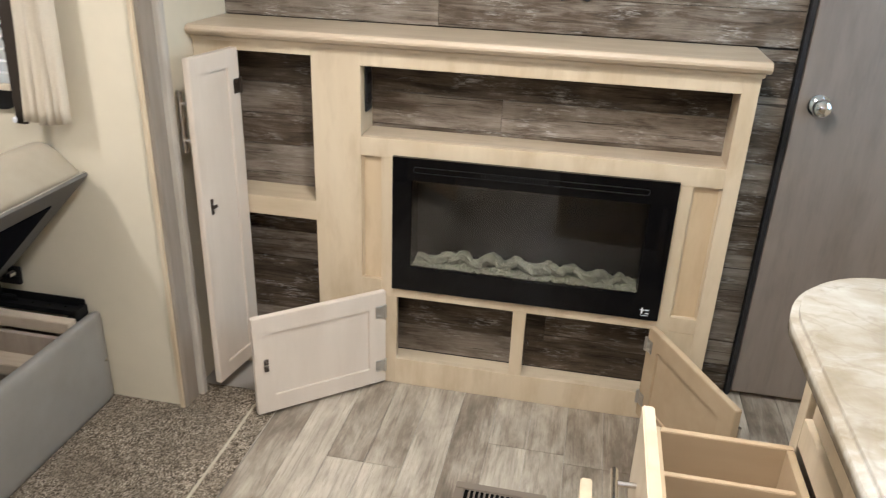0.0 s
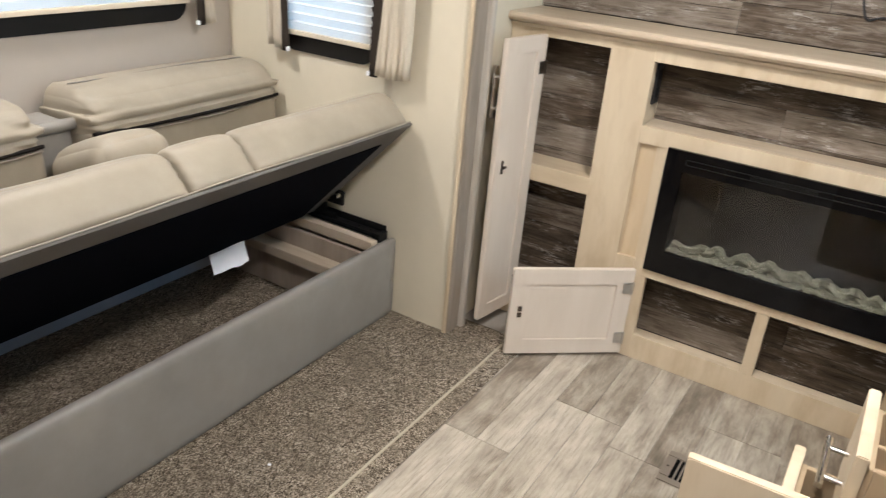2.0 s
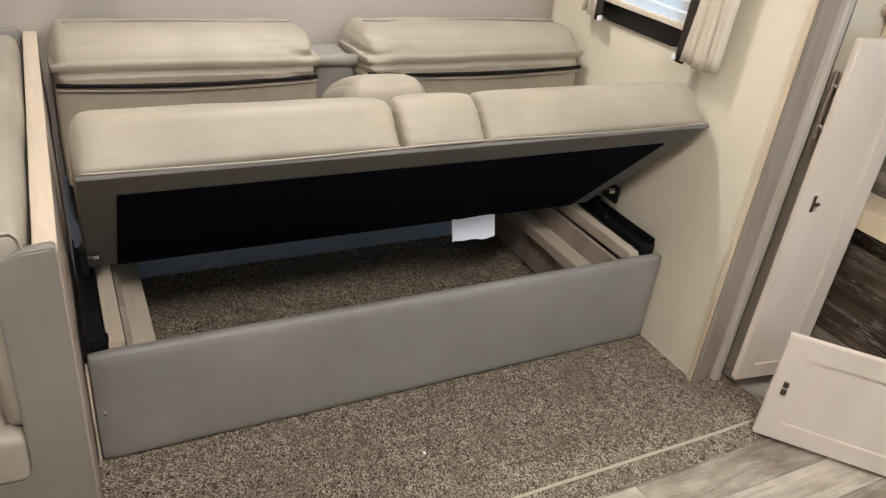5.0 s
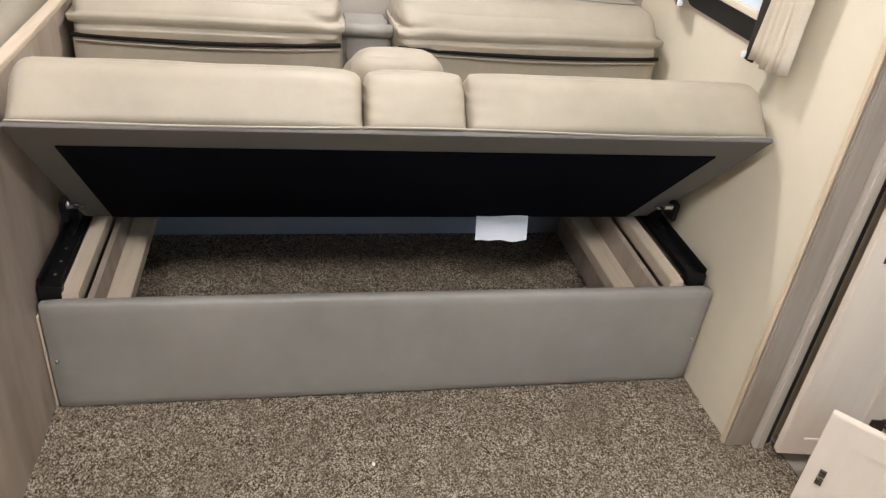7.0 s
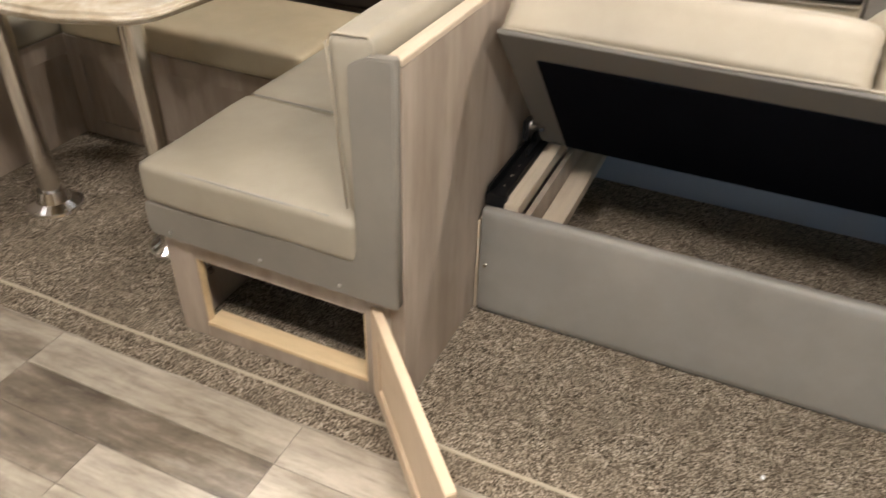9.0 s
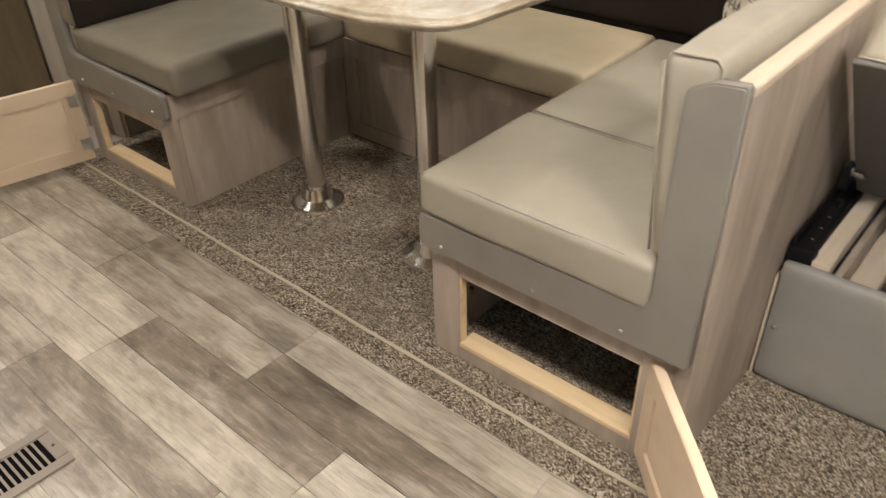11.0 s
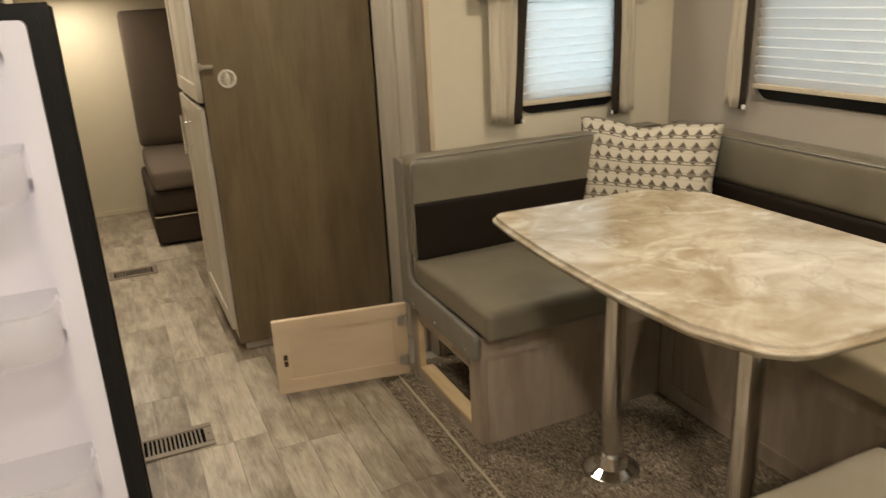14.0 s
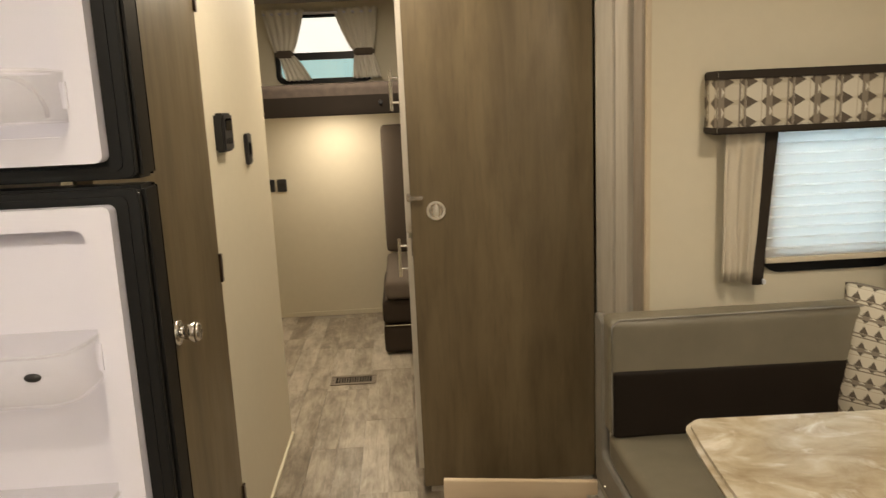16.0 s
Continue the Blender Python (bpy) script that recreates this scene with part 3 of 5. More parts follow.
    for z in (length * 0.2, length * 0.8):
        cyl(bm, (0, -out, z), (0, 0, z), r * 0.75)
    bmesh.ops.transform(bm, matrix=m, verts=bm.verts)
    return part("handle", bm, STEEL, parent, "brushed steel bar handle", smooth=False)


NICKEL = plain("dull nickel", (0.52, 0.50, 0.46), 0.42, 0.85)


def hinge(parent, m, material=None):
    bm = bmesh.new()
    bx(bm, 0, 0.030, 0, 0.0035, -0.020, 0.020)
    bev(bm, 0.002)
    for z in (-0.011, 0.011):
        cyl(bm, (0.018, 0.003, z), (0.018, 0.0055, z), 0.0042, seg=10)
    cyl(bm, (0, 0.003, -0.021), (0, 0.003, 0.021), 0.0045, seg=10)
    bmesh.ops.transform(bm, matrix=m, verts=bm.verts)
    return part("hinge", bm, material or NICKEL, parent, "small metal hinge")


def catch(parent, m):
    bm = bmesh.new()
    for z in (-0.012, 0.010):
        bx(bm, -0.0065, 0.0065, 0, 0.006, z - 0.008, z + 0.008)
        cyl(bm, (0.001, 0.005, z), (0.001, 0.011, z), 0.0035, seg=10)
    bev(bm, 0.001, 1)
    bmesh.ops.transform(bm, matrix=m, verts=bm.verts)
    return part("catch", bm, BRASS, parent, "small bronze catch")


# ---------------------------------------------------------------- fireplace cabinet
FY = 2.63
CB = 2.765
fc = thing("fireplace_cabinet", (0.3, FY, 0), "washed maple media cabinet with three open doors under the mantel shelf", "cabinet")
CX0, CX1 = XL + 0.002, 0.985
boxes("face_frame", [(CX0, -0.354, FY, FY + 0.02, 0, 1.018), (-0.135, 0.0, FY, FY + 0.02, 0.0, 1.018), (-0.354, -0.135, FY, FY + 0.02, 0.98, 1.018), (-0.354, -0.135, FY, FY + 0.02, 0, 0.075),
                     (0.945, CX1, FY, FY + 0.02, 0, 1.018), (0.0, 0.945, FY, FY + 0.02, 0.963, 1.018), (0.0, 0.945, FY, FY + 0.02, 0.722, 0.774),
                     (0.06, 0.092, FY, FY + 0.02, 0.30, 0.722), (0.842, 0.875, FY, FY + 0.02, 0.30, 0.722),
                     (0.0, 0.06, FY, FY + 0.02, 0.30, 0.352), (0.875, 0.945, FY, FY + 0.02, 0.30, 0.345),
                     (0.092, 0.842, FY, FY + 0.02, 0.30, 0.334), (0.0, 0.104, FY, FY + 0.02, 0.0, 0.30), (0.835, 0.945, FY, FY + 0.02, 0.0, 0.30), (0.447, 0.484, FY, FY + 0.02, 0.088, 0.30),
                     (0.104, 0.835, FY, FY + 0.02, 0.0, 0.088)], MAPLE, fc, "", 0.0012)
for a, b, c, d in ((0.0, 0.06, 0.352, 0.722), (0.875, 0.945, 0.345, 0.722)):
    block("recessed_panel", a, b, FY + 0.0135, FY + 0.019, c, d, PANELWOOD, fc, "", 0)
    boxes("bead", [(a, a + 0.005, FY + 0.007, FY + 0.0134, c, d), (b - 0.005, b, FY + 0.007, FY + 0.0134, c, d)], MAPLE, fc, "", 0.001)
block("shelf", -0.42, -0.12, FY + 0.001, CB - 0.016, 0.515, 0.572, MAPLE_X, fc, "maple shelf")
for sp in ((-0.118, -0.10, FY + 0.02, CB - 0.016, 0, 1.0), (-0.015, -0.003, FY + 0.02, CB - 0.016, 0.76, 1.0), (0.948, 0.965, FY + 0.02, CB - 0.016, 0, 1.0)):
    block("divider", *sp, MAPLE, fc, "", 0)
block("niche_floor", -0.003, 0.948, FY + 0.02, CB - 0.016, 0.745, 0.774, MAPLE_TOP, fc, "maple niche floor", 0.001)
block("cabinet_floor", CX0, 0.965, FY + 0.02, CB - 0.016, 0.03, 0.05, MAPLE_X, fc, "", 0)
block("side_panel", 0.968, CX1, FY + 0.021, CB - 0.016, 0, 1.018, MAPLE, fc, "", 0.001)
# black power plate inside the niche
pl = block("socket_plate", -0.003, 0.004, FY + 0.045, FY + 0.095, 0.83, 0.955, BLACKPLASTIC, fc, "black socket plate", 0.002)
for z in (0.85, 0.905):
    block("socket", 0.004, 0.0065, FY + 0.055, FY + 0.085, z, z + 0.03, SLATE, pl, "", 0.001)

back = block("back_panel", CX0, 0.966, CB - 0.006, CB, 0.0, 1.0, JOINT, fc, "cabinet back of weathered boards", 0)
boards(back, CX0, 0.966, CB, 0.052, 1.0, 9)

# mantel shelf
bm = bmesh.new()
pr = [(2.597 + 0.014, 1.016), (2.597 + 0.006, 1.020), (2.597, 1.028), (2.597, 1.034), (2.597 + 0.005, 1.041), (2.597 + 0.012, 1.044), (YP - 0.016, 1.044), (YP - 0.016, 1.016)]
prism(bm, pr, CX0, 0.998, "x")
part("mantel_shelf", bm, MAPLE_TOP, fc, "maple mantel shelf with a rounded nose")
boxes("mantel_moulding", [(CX0, 0.99, FY - 0.010, FY - 0.0005, 1.004, 1.0155)], MAPLE_X, fc, "", 0.002)

# left tall door, open
def hung(x, y, z, yaw):
    return Matrix.Translation((x, y, z)) @ Matrix.Rotation(radians(yaw), 4, "Z")

m = hung(-0.356, FY - 0.002, 0.055, 261.5)
dl = shaker(fc, m, 0.206, 0.935, stile=0.048, name="tall_door", label="open tall maple door", inner=BIRCH, face=BIRCH)
bar_handle(dl, m @ pose(0.186, 0, 0.69), 0.16)
for z in (0.10, 0.835):
    hinge(dl, m @ pose(0.001, 0.019, z), BRASS)
bm = bmesh.new()
bx(bm, -0.004, 0.004, 0, 0.004, -0.022, 0.022)
bx(bm, -0.014, 0.004, 0.004, 0.010, -0.004, 0.004)
for z in (-0.017, 0.017):
    cyl(bm, (0, 0.004, z), (0, 0.0062, z), 0.0032, seg=8)
bev(bm, 0.001, 1)
bmesh.ops.transform(bm, matrix=m @ pose(0.170, 0.019, 0.540), verts=bm.verts)
part("catch", bm, BRASS, dl, "small bronze hook catch")
# low left door, open
m = hung(0.064, FY - 0.002, 0.014, 220.5)
dn = shaker(fc, m, 0.397, 0.309, name="low_door", label="open low maple door", inner=BIRCH, face=BIRCH)
for z in (0.06, 0.245):
    hinge(dn, m @ pose(0.004, 0.019, z))
catch(dn, m @ pose(0.365, 0.019, 0.16))
# low right door, open
m = hung(0.842, FY - 0.002, 0.025, -63.5) @ Matrix.Translation((0, -0.019, 0))
# Darker birch than the left door's: this door's shade is in the colour.
dr = shaker(fc, m, 0.395, 0.290, name="low_door", label="open low maple door", inner=DIMMEDBIRCH, face=DIMMEDBIRCH)
for z in (0.06, 0.235):
    hinge(dr, m @ pose(0, 0, z) @ Matrix.Scale(-1, 4, (0, 1, 0)))
bar_handle(dr, m @ pose(0.36, 0.019, 0.06, 0, 0, 180), 0.15)
for x in (-0.137, 0.446, 0.49):
    block("strike", x, x + 0.006, FY + 0.004, FY + 0.016, 0.185 if x > 0 else 0.60, 0.205 if x > 0 else 0.625, BRASS, fc, "bronze strike plate", 0.001)

# electric fireplace
fp = thing("electric_fireplace", (0.467, FY - 0.01, 0.333), "black glass electric fireplace with a crystal log bed, switched off", "fireplace")
bm = bmesh.new()
GX0, GX1, GZ0, GZ1 = 0.145, 0.777, 0.405, 0.668
ring(bm, [(0.092, 0.333), (0.842, 0.333), (0.842, 0.731), (0.092, 0.731)], [(GX0, GZ0), (GX1, GZ0), (GX1, GZ1), (GX0, GZ1)], FY - 0.012, FY + 0.002)
part("front_frame", bm, GLOSS, fp, "glossy black glass surround")
block("firebox_back", GX0 - 0.02, GX1 + 0.02, FY + 0.10, FY + 0.11, GZ0 - 0.03, GZ1 + 0.02, WELL, fp, "", 0)
boxes("firebox_side", [(GX0 - 0.02, GX0 - 0.005, FY + 0.003, FY + 0.10, GZ0 - 0.03, GZ1 + 0.02), (GX1 + 0.005, GX1 + 0.02, FY + 0.003, FY + 0.10, GZ0 - 0.03, GZ1 + 0.02),
                       (GX0 - 0.005, GX1 + 0.005, FY + 0.003, FY + 0.10, GZ1 + 0.005, GZ1 + 0.02), (GX0 - 0.005, GX1 + 0.005, FY + 0.003, FY + 0.10, GZ0 - 0.03, GZ0 - 0.006)], WELL, fp, "", 0)
gl = block("glass_pane", GX0, GX1, FY - 0.006, FY - 0.003, GZ0, GZ1, make_glass("smoked glass", (0.66, 0.66, 0.66), 0.015, 1.5), fp, "smoked glass pane", 0)
gl.visible_shadow = False
bm = bmesh.new()
ring(bm, rrect(0.150, 0.772, 0.690, 0.708, 0.008), rrect(0.1525, 0.7695, 0.6925, 0.7055, 0.006), FY - 0.0145, FY - 0.0125)
part("vent_outline", bm, SLATE, fp, "grey air outlet outline")
boxes("vent_slat", [(0.335 + 0.0075 * i, 0.339 + 0.0075 * i, FY - 0.0143, FY - 0.0125, 0.694, 0.704) for i in range(24)], SLATE, fp, "", 0)
random.seed(7)
bm = bmesh.new()
bmesh.ops.create_grid(bm, x_segments=130, y_segments=16, size=1)
for v in bm.verts:
    x, y = GX0 + (v.co.x + 1) / 2 * (GX1 - GX0), FY + 0.008 + (v.co.y + 1) / 2 * 0.088
    v.co = (x, y, GZ0 - 0.004 + abs(noise.noise((x * 60, y * 60, 2))) * 0.012 + abs(noise.noise((x * 150, y * 150, 5))) * 0.007)
bed = part("ember_bed", bm, EMBER, fp, "grey-green crystal bed")


def driftwood(x0, x1, y0, y1, lift, r, seed):
    """A gnarled log: a bent, ridged and tapering stem."""
    bm = bmesh.new()
    n, k = 46, 18
    rings = []
    for i in range(n + 1):
        f = i / n
        c = Vector((x0 + (x1 - x0) * f, y0 + (y1 - y0) * f + 0.006 * math.sin(f * 9 + seed), GZ0 + r * 0.35 + 0.42 * lift * math.sin(f * math.pi) + 0.007 * math.sin(f * 11 + seed)))
        rr = r * (0.35 + 0.75 * math.sin(math.pi * min(1, max(0, f * 0.94 + 0.03))) ** 0.5) * (1 + 0.25 * noise.noise((f * 7, seed, 0)))
        row = []
        for j in range(k):
            a = j / k * math.tau + f * 2.2
            q = rr * (1 + 0.20 * math.sin(j / k * math.tau * 5 + seed) + 0.30 * noise.noise((f * 16, math.cos(a) * 2, math.sin(a) * 2 + seed)))
            row.append(bm.verts.new(c + Vector((0, math.cos(a) * q, math.sin(a) * q))))
        rings.append(row)
    for u, v in zip(rings, rings[1:]):
        for j in range(k):
            bm.faces.new((u[j], u[(j + 1) % k], v[(j + 1) % k], v[j]))
    bm.faces.new(rings[0][::-1])
    bm.faces.new(rings[-1])
    bmesh.ops.recalc_face_normals(bm, faces=bm.faces)
    part("log", bm, EMBER, fp, "translucent grey-green log", smooth=True)


for q in ((0.150, 0.300, 0.045, 0.062, 0.016, 0.013, 1), (0.225, 0.345, 0.070, 0.040, 0.030, 0.014, 2.3), (0.300, 0.440, 0.048, 0.070, 0.024, 0.016, 3.1), (0.395, 0.540, 0.066, 0.042, 0.028, 0.016, 4.6),
          (0.490, 0.625, 0.050, 0.068, 0.026, 0.016, 5.2), (0.585, 0.720, 0.060, 0.046, 0.020, 0.015, 6.7), (0.670, 0.772, 0.044, 0.060, 0.008, 0.012, 7.9)):
    driftwood(q[0], q[1], FY + q[2], FY + q[3], q[4], q[5], q[6])
boxes("maker_mark", [(0.795, 0.799, FY - 0.0135, FY - 0.0122, 0.352, 0.370), (0.791, 0.803, FY - 0.0135, FY - 0.0122, 0.362, 0.3645), (0.806, 0.816, FY - 0.0135, FY - 0.0122, 0.362, 0.365),
                     (0.806, 0.816, FY - 0.0135, FY - 0.0122, 0.352, 0.355), (0.793, 0.815, FY - 0.0135, FY - 0.0122, 0.346, 0.3475)], PAPER, fp, "small white maker's mark", 0)

# cord hanging on the plank wall, and the edge of a black screen above
cord = rod("cord", [(0.462 + 0.125 * u, YP - 0.020, 1.20 - 0.062 * math.sin(min(1, u * 4) * 1.57) * (1 if u < 0.75 else math.sin((1 - u) * 4 * 1.57)) - 0.006 * math.sin(u * 9)) for u in np.linspace(0, 1, 30)], 0.0028, BLACKPLASTIC)
tagged(cord, "thin black cable hanging in a loop on the boards", "cable")
tv = thing("television", (0.5, YP - 0.03, 1.2), "black flat television on the plank wall", "television")
block("screen_housing", 0.20, 1.0, YP - 0.055, YP - 0.016, 1.215, 1.68, BLACKPLASTIC, tv, "", 0.006)
block("screen", 0.212, 0.988, YP - 0.0565, YP - 0.054, 1.232, 1.668, GLOSS, tv, "dark screen", 0)

# bedroom door
dg = thing("bedroom_door", (1.4, YP - 0.02, 0), "closed grey-brown wooden door in a black edge frame", "door")
block("door_leaf", 1.120, 1.70, YP - 0.034, YP - 0.004, 0.02, 1.98, DOORGREY, dg, "", 0.002)
block("edge_strip", 1.1035, 1.118, YP - 0.030, YP - 0.002, 0.0, 1.99, BLACKPLASTIC, dg, "black edge strip", 0.003)
bm = bmesh.new()
cyl(bm, (1.172, YP - 0.034, 0.912), (1.172, YP - 0.042, 0.912), 0.028)
cyl(bm, (1.172, YP - 0.042, 0.912), (1.172, YP - 0.062, 0.912), 0.011, 0.013)
bmesh.ops.create_uvsphere(bm, u_segments=20, v_segments=12, radius=0.025, matrix=Matrix.Translation((1.172, YP - 0.074, 0.912)) @ Matrix.Diagonal((1, 0.75, 1, 1)))
part("knob", bm, CHROME, dg, "round chrome knob", smooth=True)

# ---------------------------------------------------------------- kitchen peninsula
kc = thing("kitchen_cabinet", (1.3, 1.2, 0), "maple kitchen cabinet with open drawers and an open door", "cabinet")
boxes("body", [(0.971, XR, 1.73, 1.75, 0.06, 0.865), (0.971, XR, 0.46, 0.48, 0.06, 0.865), (0.971, XR, 0.48, 1.73, 0.06, 0.08), (XR - 0.02, XR - 0.001, 0.48, 1.73, 0.08, 0.865), (1.02, XR - 0.02, 0.46, 1.73, 0, 0.06)], MAPLE, kc, "", 0.001)
boxes("face_frame", [(0.950, 0.970, 1.718, 1.75, 0.06, 0.865), (0.950, 0.970, 0.46, 0.50, 0.06, 0.865), (0.950, 0.970, 1.505, 1.535, 0.06, 0.865), (0.950, 0.970, 1.10, 1.14, 0.06, 0.825), (0.950, 0.970, 0.50, 1.505, 0.825, 0.865), (0.950, 0.970, 1.535, 1.718, 0.825, 0.865),
                     (0.950, 0.970, 0.50, 1.10, 0.06, 0.10), (0.950, 0.970, 1.14, 1.505, 0.06, 0.10), (0.950, 0.970, 1.535, 1.718, 0.06, 0.10), (0.950, 0.970, 1.535, 1.718, 0.642, 0.69), (0.950, 0.970, 1.535, 1.718, 0.475, 0.495)], MAPLE, kc, "", 0.001)


def drawer(front, z0, z1, y0, y1, back=0.9495):
    d = block("drawer", front + 0.031, back - 0.012, y0 + 0.027, y1 - 0.027, z0, z0 + 0.008, DIMMEDBIRCH, kc, "open birch drawer", 0)
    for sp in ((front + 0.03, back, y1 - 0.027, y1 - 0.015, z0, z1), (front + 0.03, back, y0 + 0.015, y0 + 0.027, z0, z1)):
        block("drawer_side", *sp, DIMMEDBIRCH, d, "", 0.0012)
    block("drawer_back", back - 0.012, back - 0.0005, y0 + 0.0275, y1 - 0.0275, z0 + 0.0085, z1, DIMMEDBIRCH, d, "", 0.0012)
    block("inner_front", front + 0.0195, front + 0.0295, y0 + 0.015, y1 - 0.015, z0, z1, DIMMEDBIRCH, d, "", 0.0012)
    block("drawer_divider", front + 0.031, back - 0.0125, (y0 + y1) / 2 - 0.005, (y0 + y1) / 2 + 0.005, z0 + 0.0085, z1 - 0.012, DIMMEDBIRCH, d, "", 0.0012)
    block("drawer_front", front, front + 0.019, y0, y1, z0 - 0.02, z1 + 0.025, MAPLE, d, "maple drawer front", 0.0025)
    mh = Matrix.Translation((front, (y0 + y1) / 2 - 0.02, (z0 + z1) / 2)) @ Matrix.Rotation(radians(-90), 4, "Z") @ Matrix.Rotation(radians(90), 4, "Y") @ Matrix.Translation((0, 0, -0.07))
    bar_handle(d, mh, 0.14)


block("false_front", 0.956, 0.968, 1.541, 1.708, 0.696, 0.820, MAPLE, kc, "closed maple drawer front", 0.0025)
block("low_front", 0.932, 0.9495, 1.530, 1.726, 0.085, 0.325, MAPLE, kc, "closed maple front", 0.0025)
block("inner_side", 0.9715, XR - 0.021, 1.498, 1.528, 0.081, 0.86, MAPLE, kc, "", 0)
drawer(0.727, 0.505, 0.63, 1.53, 1.745)
drawer(0.650, 0.345, 0.472, 1.53, 1.745)
# the open door nearer to the corridor
m = hung(0.949, 1.520, 0.07, 182.5)
do = shaker(kc, m, 0.440, 0.50, name="open_door", label="open maple cabinet door", inner=BIRCH)
for z in (0.07, 0.43):
    hinge(do, m @ pose(0.004, 0.019, z))
# laminate worktop with a rounded end
ct = thing("worktop", (1.3, 1.1, 0.865), "marbled cream laminate worktop with a rounded corner", "worktop")
out = [(XR - 0.002, 0.45), (0.868, 0.45)] + [(0.868, y) for y in (0.8, 1.2)] + [(0.868 + 0.15 * (1 - math.cos(a)), 1.60 + 0.17 * math.sin(a)) for a in np.linspace(0, math.pi / 2, 14)] + [(XR - 0.002, 1.77)]
edged_top(ct, out, 0.866, 0.902, make_stone("pale grey marbled laminate", (0.72, 0.75, 0.80)), 0.026, "marbled pale grey laminate")


# ---------------------------------------------------------------- sofa
so = thing("sofa", (-1.05, 1.6, 0), "greige vinyl sofa with its seat tilted up over open storage", "sofa")
SY0, SY1 = 0.845, 2.348
bm = puff_mesh(0.030, SY1 - SY0, 0.286, 0.013, (0.002, 0, 0), 10, 0.0008)
bmesh.ops.transform(bm, matrix=Matrix.Translation((-0.681, (SY0 + SY1) / 2, 0.1525)), verts=bm.verts)
fpn = part("front_panel", bm, GREYVINYL, so, "grey vinyl front panel", smooth=True)
for y in (SY0 + 0.018, SY1 - 0.018):
    bm = bmesh.new()
    cyl(bm, (-0.6655, y, 0.146), (-0.6630, y, 0.146), 0.0055, 0.0035, 12)
    part("screw", bm, STEEL, fpn)
boxes("edge_batten", [(-0.70, -0.672, 0.8385, 0.8435, 0.01, 0.26)], PINE_X, so, "white edge strip", 0.001)
block("back_panel", -1.425, -1.405, SY0, SY1, 0.01, 0.36, SKYTINTCLOTH, so, "grey lining cloth panel tinted by sky light", 0.002)
for y0, y1 in ((0.886, 0.920), (2.246, 2.280)):
    block("top_rail", -1.40, -0.697, y0, y1, 0.268, 0.302, PINE_X, so, "pale wooden rail", 0.002)
for y0, y1, ya, yb in ((0.938, 0.990, 0.924, 0.9375), (2.170, 2.228, 2.2285, 2.243)):
    block("lower_rail", -1.40, -0.697, y0, y1, 0.165, 0.200, PINE_X, so, "pale wooden rail", 0.002)
    block("side_board", -1.40, -0.697, ya, yb, 0.012, 0.262, GREYWOOD, so, "grey-brown wooden side board", 0.001)
    block("upright", -1.40, -1.362, y0, y1, 0.202, 0.31, PINE_X, so, "wooden upright", 0.002)
for s, yy in ((1, 0.866), (-1, 2.312)):
    mech = boxes("hinge_mechanism", [(-1.10, -0.70, yy - 0.016, yy + 0.016, 0.296, 0.312), (-1.10, -0.70, yy - s * 0.018 - 0.002, yy - s * 0.018 + 0.002, 0.296, 0.335)], BLACK, so, "black steel hinge mechanism", 0.001)
    boxes("end_bracket", [(-0.716, -0.698, yy - 0.024, yy + 0.024, 0.286, 0.318), (-0.735, -0.6985, yy - 0.024, yy + 0.024, 0.286, 0.2955)], BLACK, mech, "", 0.002)
    boxes("lever", [(-1.085, -0.90, yy - 0.005, yy + 0.005, 0.313, 0.330), (-0.985, -0.945, yy - 0.007, yy + 0.007, 0.325, 0.378), (-0.960, -0.870, yy - 0.007, yy + 0.007, 0.366, 0.394), (-0.905, -0.868, yy - 0.007, yy + 0.007, 0.390, 0.418)], BLACK, mech, "", 0.003)
    for x, z in ((-0.925, 0.380), (-0.882, 0.405)):
        bm = bmesh.new()
        cyl(bm, (x, yy + s * 0.006, z), (x, yy + s * 0.030, z), 0.0085, seg=6)
        part("bolt", bm, CHROME, mech, "bright bolt")
    for k in range(7):
        bm = bmesh.new()
        cyl(bm, (-1.05 + 0.05 * k, yy, 0.312), (-1.05 + 0.05 * k, yy, 0.3135), 0.0035, seg=8)
        part("rivet", bm, STEEL, mech)
# the lifted seat: u runs up the slope, n away from the underside
LID = Matrix.Translation((-1.0, 0, 0.315)) @ Matrix.Rotation(radians(-46), 4, "Y")
LY0, LY1, SA, SB = 0.868, 2.330, 1.487, 1.686
block("seat_base", 0.0, 0.545, LY0 + 0.004, LY1 - 0.004, -0.005, 0.004, LINING, so, "grey cloth underside", 0.0015, LID, 2)
bm = bmesh.new()
bx(bm, 0.004, 0.462, 0.936, 2.243, -0.0085, -0.0055, LID)
part("dust_cover", bm, BLACKCLOTH, so, "black dust cover")
for k, (a, b) in enumerate(((LY0, SA), (SA, SB), (SB, LY1))):
    bm = puff_mesh(0.552, b - a, 0.145, (0.04, 0.055, 0.035 if k == 0 else 0.011, 0.035 if k == 2 else 0.011, 0.008, 0.055), (0.010, 0.0, 0.010), 26, 0.0022, k * 7, True)
    for v in bm.verts:
        # stitched seams draw the cover into short puckers
        for side, on in ((-1, k > 0), (1, k < 2)):
            if on:
                d = abs(v.co.y - side * (b - a) / 2)
                pull = 0.0085 * math.exp(-d / 0.016) * (0.5 + 0.9 * abs(math.sin((v.co.x + v.co.z) * 105 + k)))
                v.co.z -= pull * (v.co.z > 0)
                v.co.x -= pull * (v.co.x > 0.2)
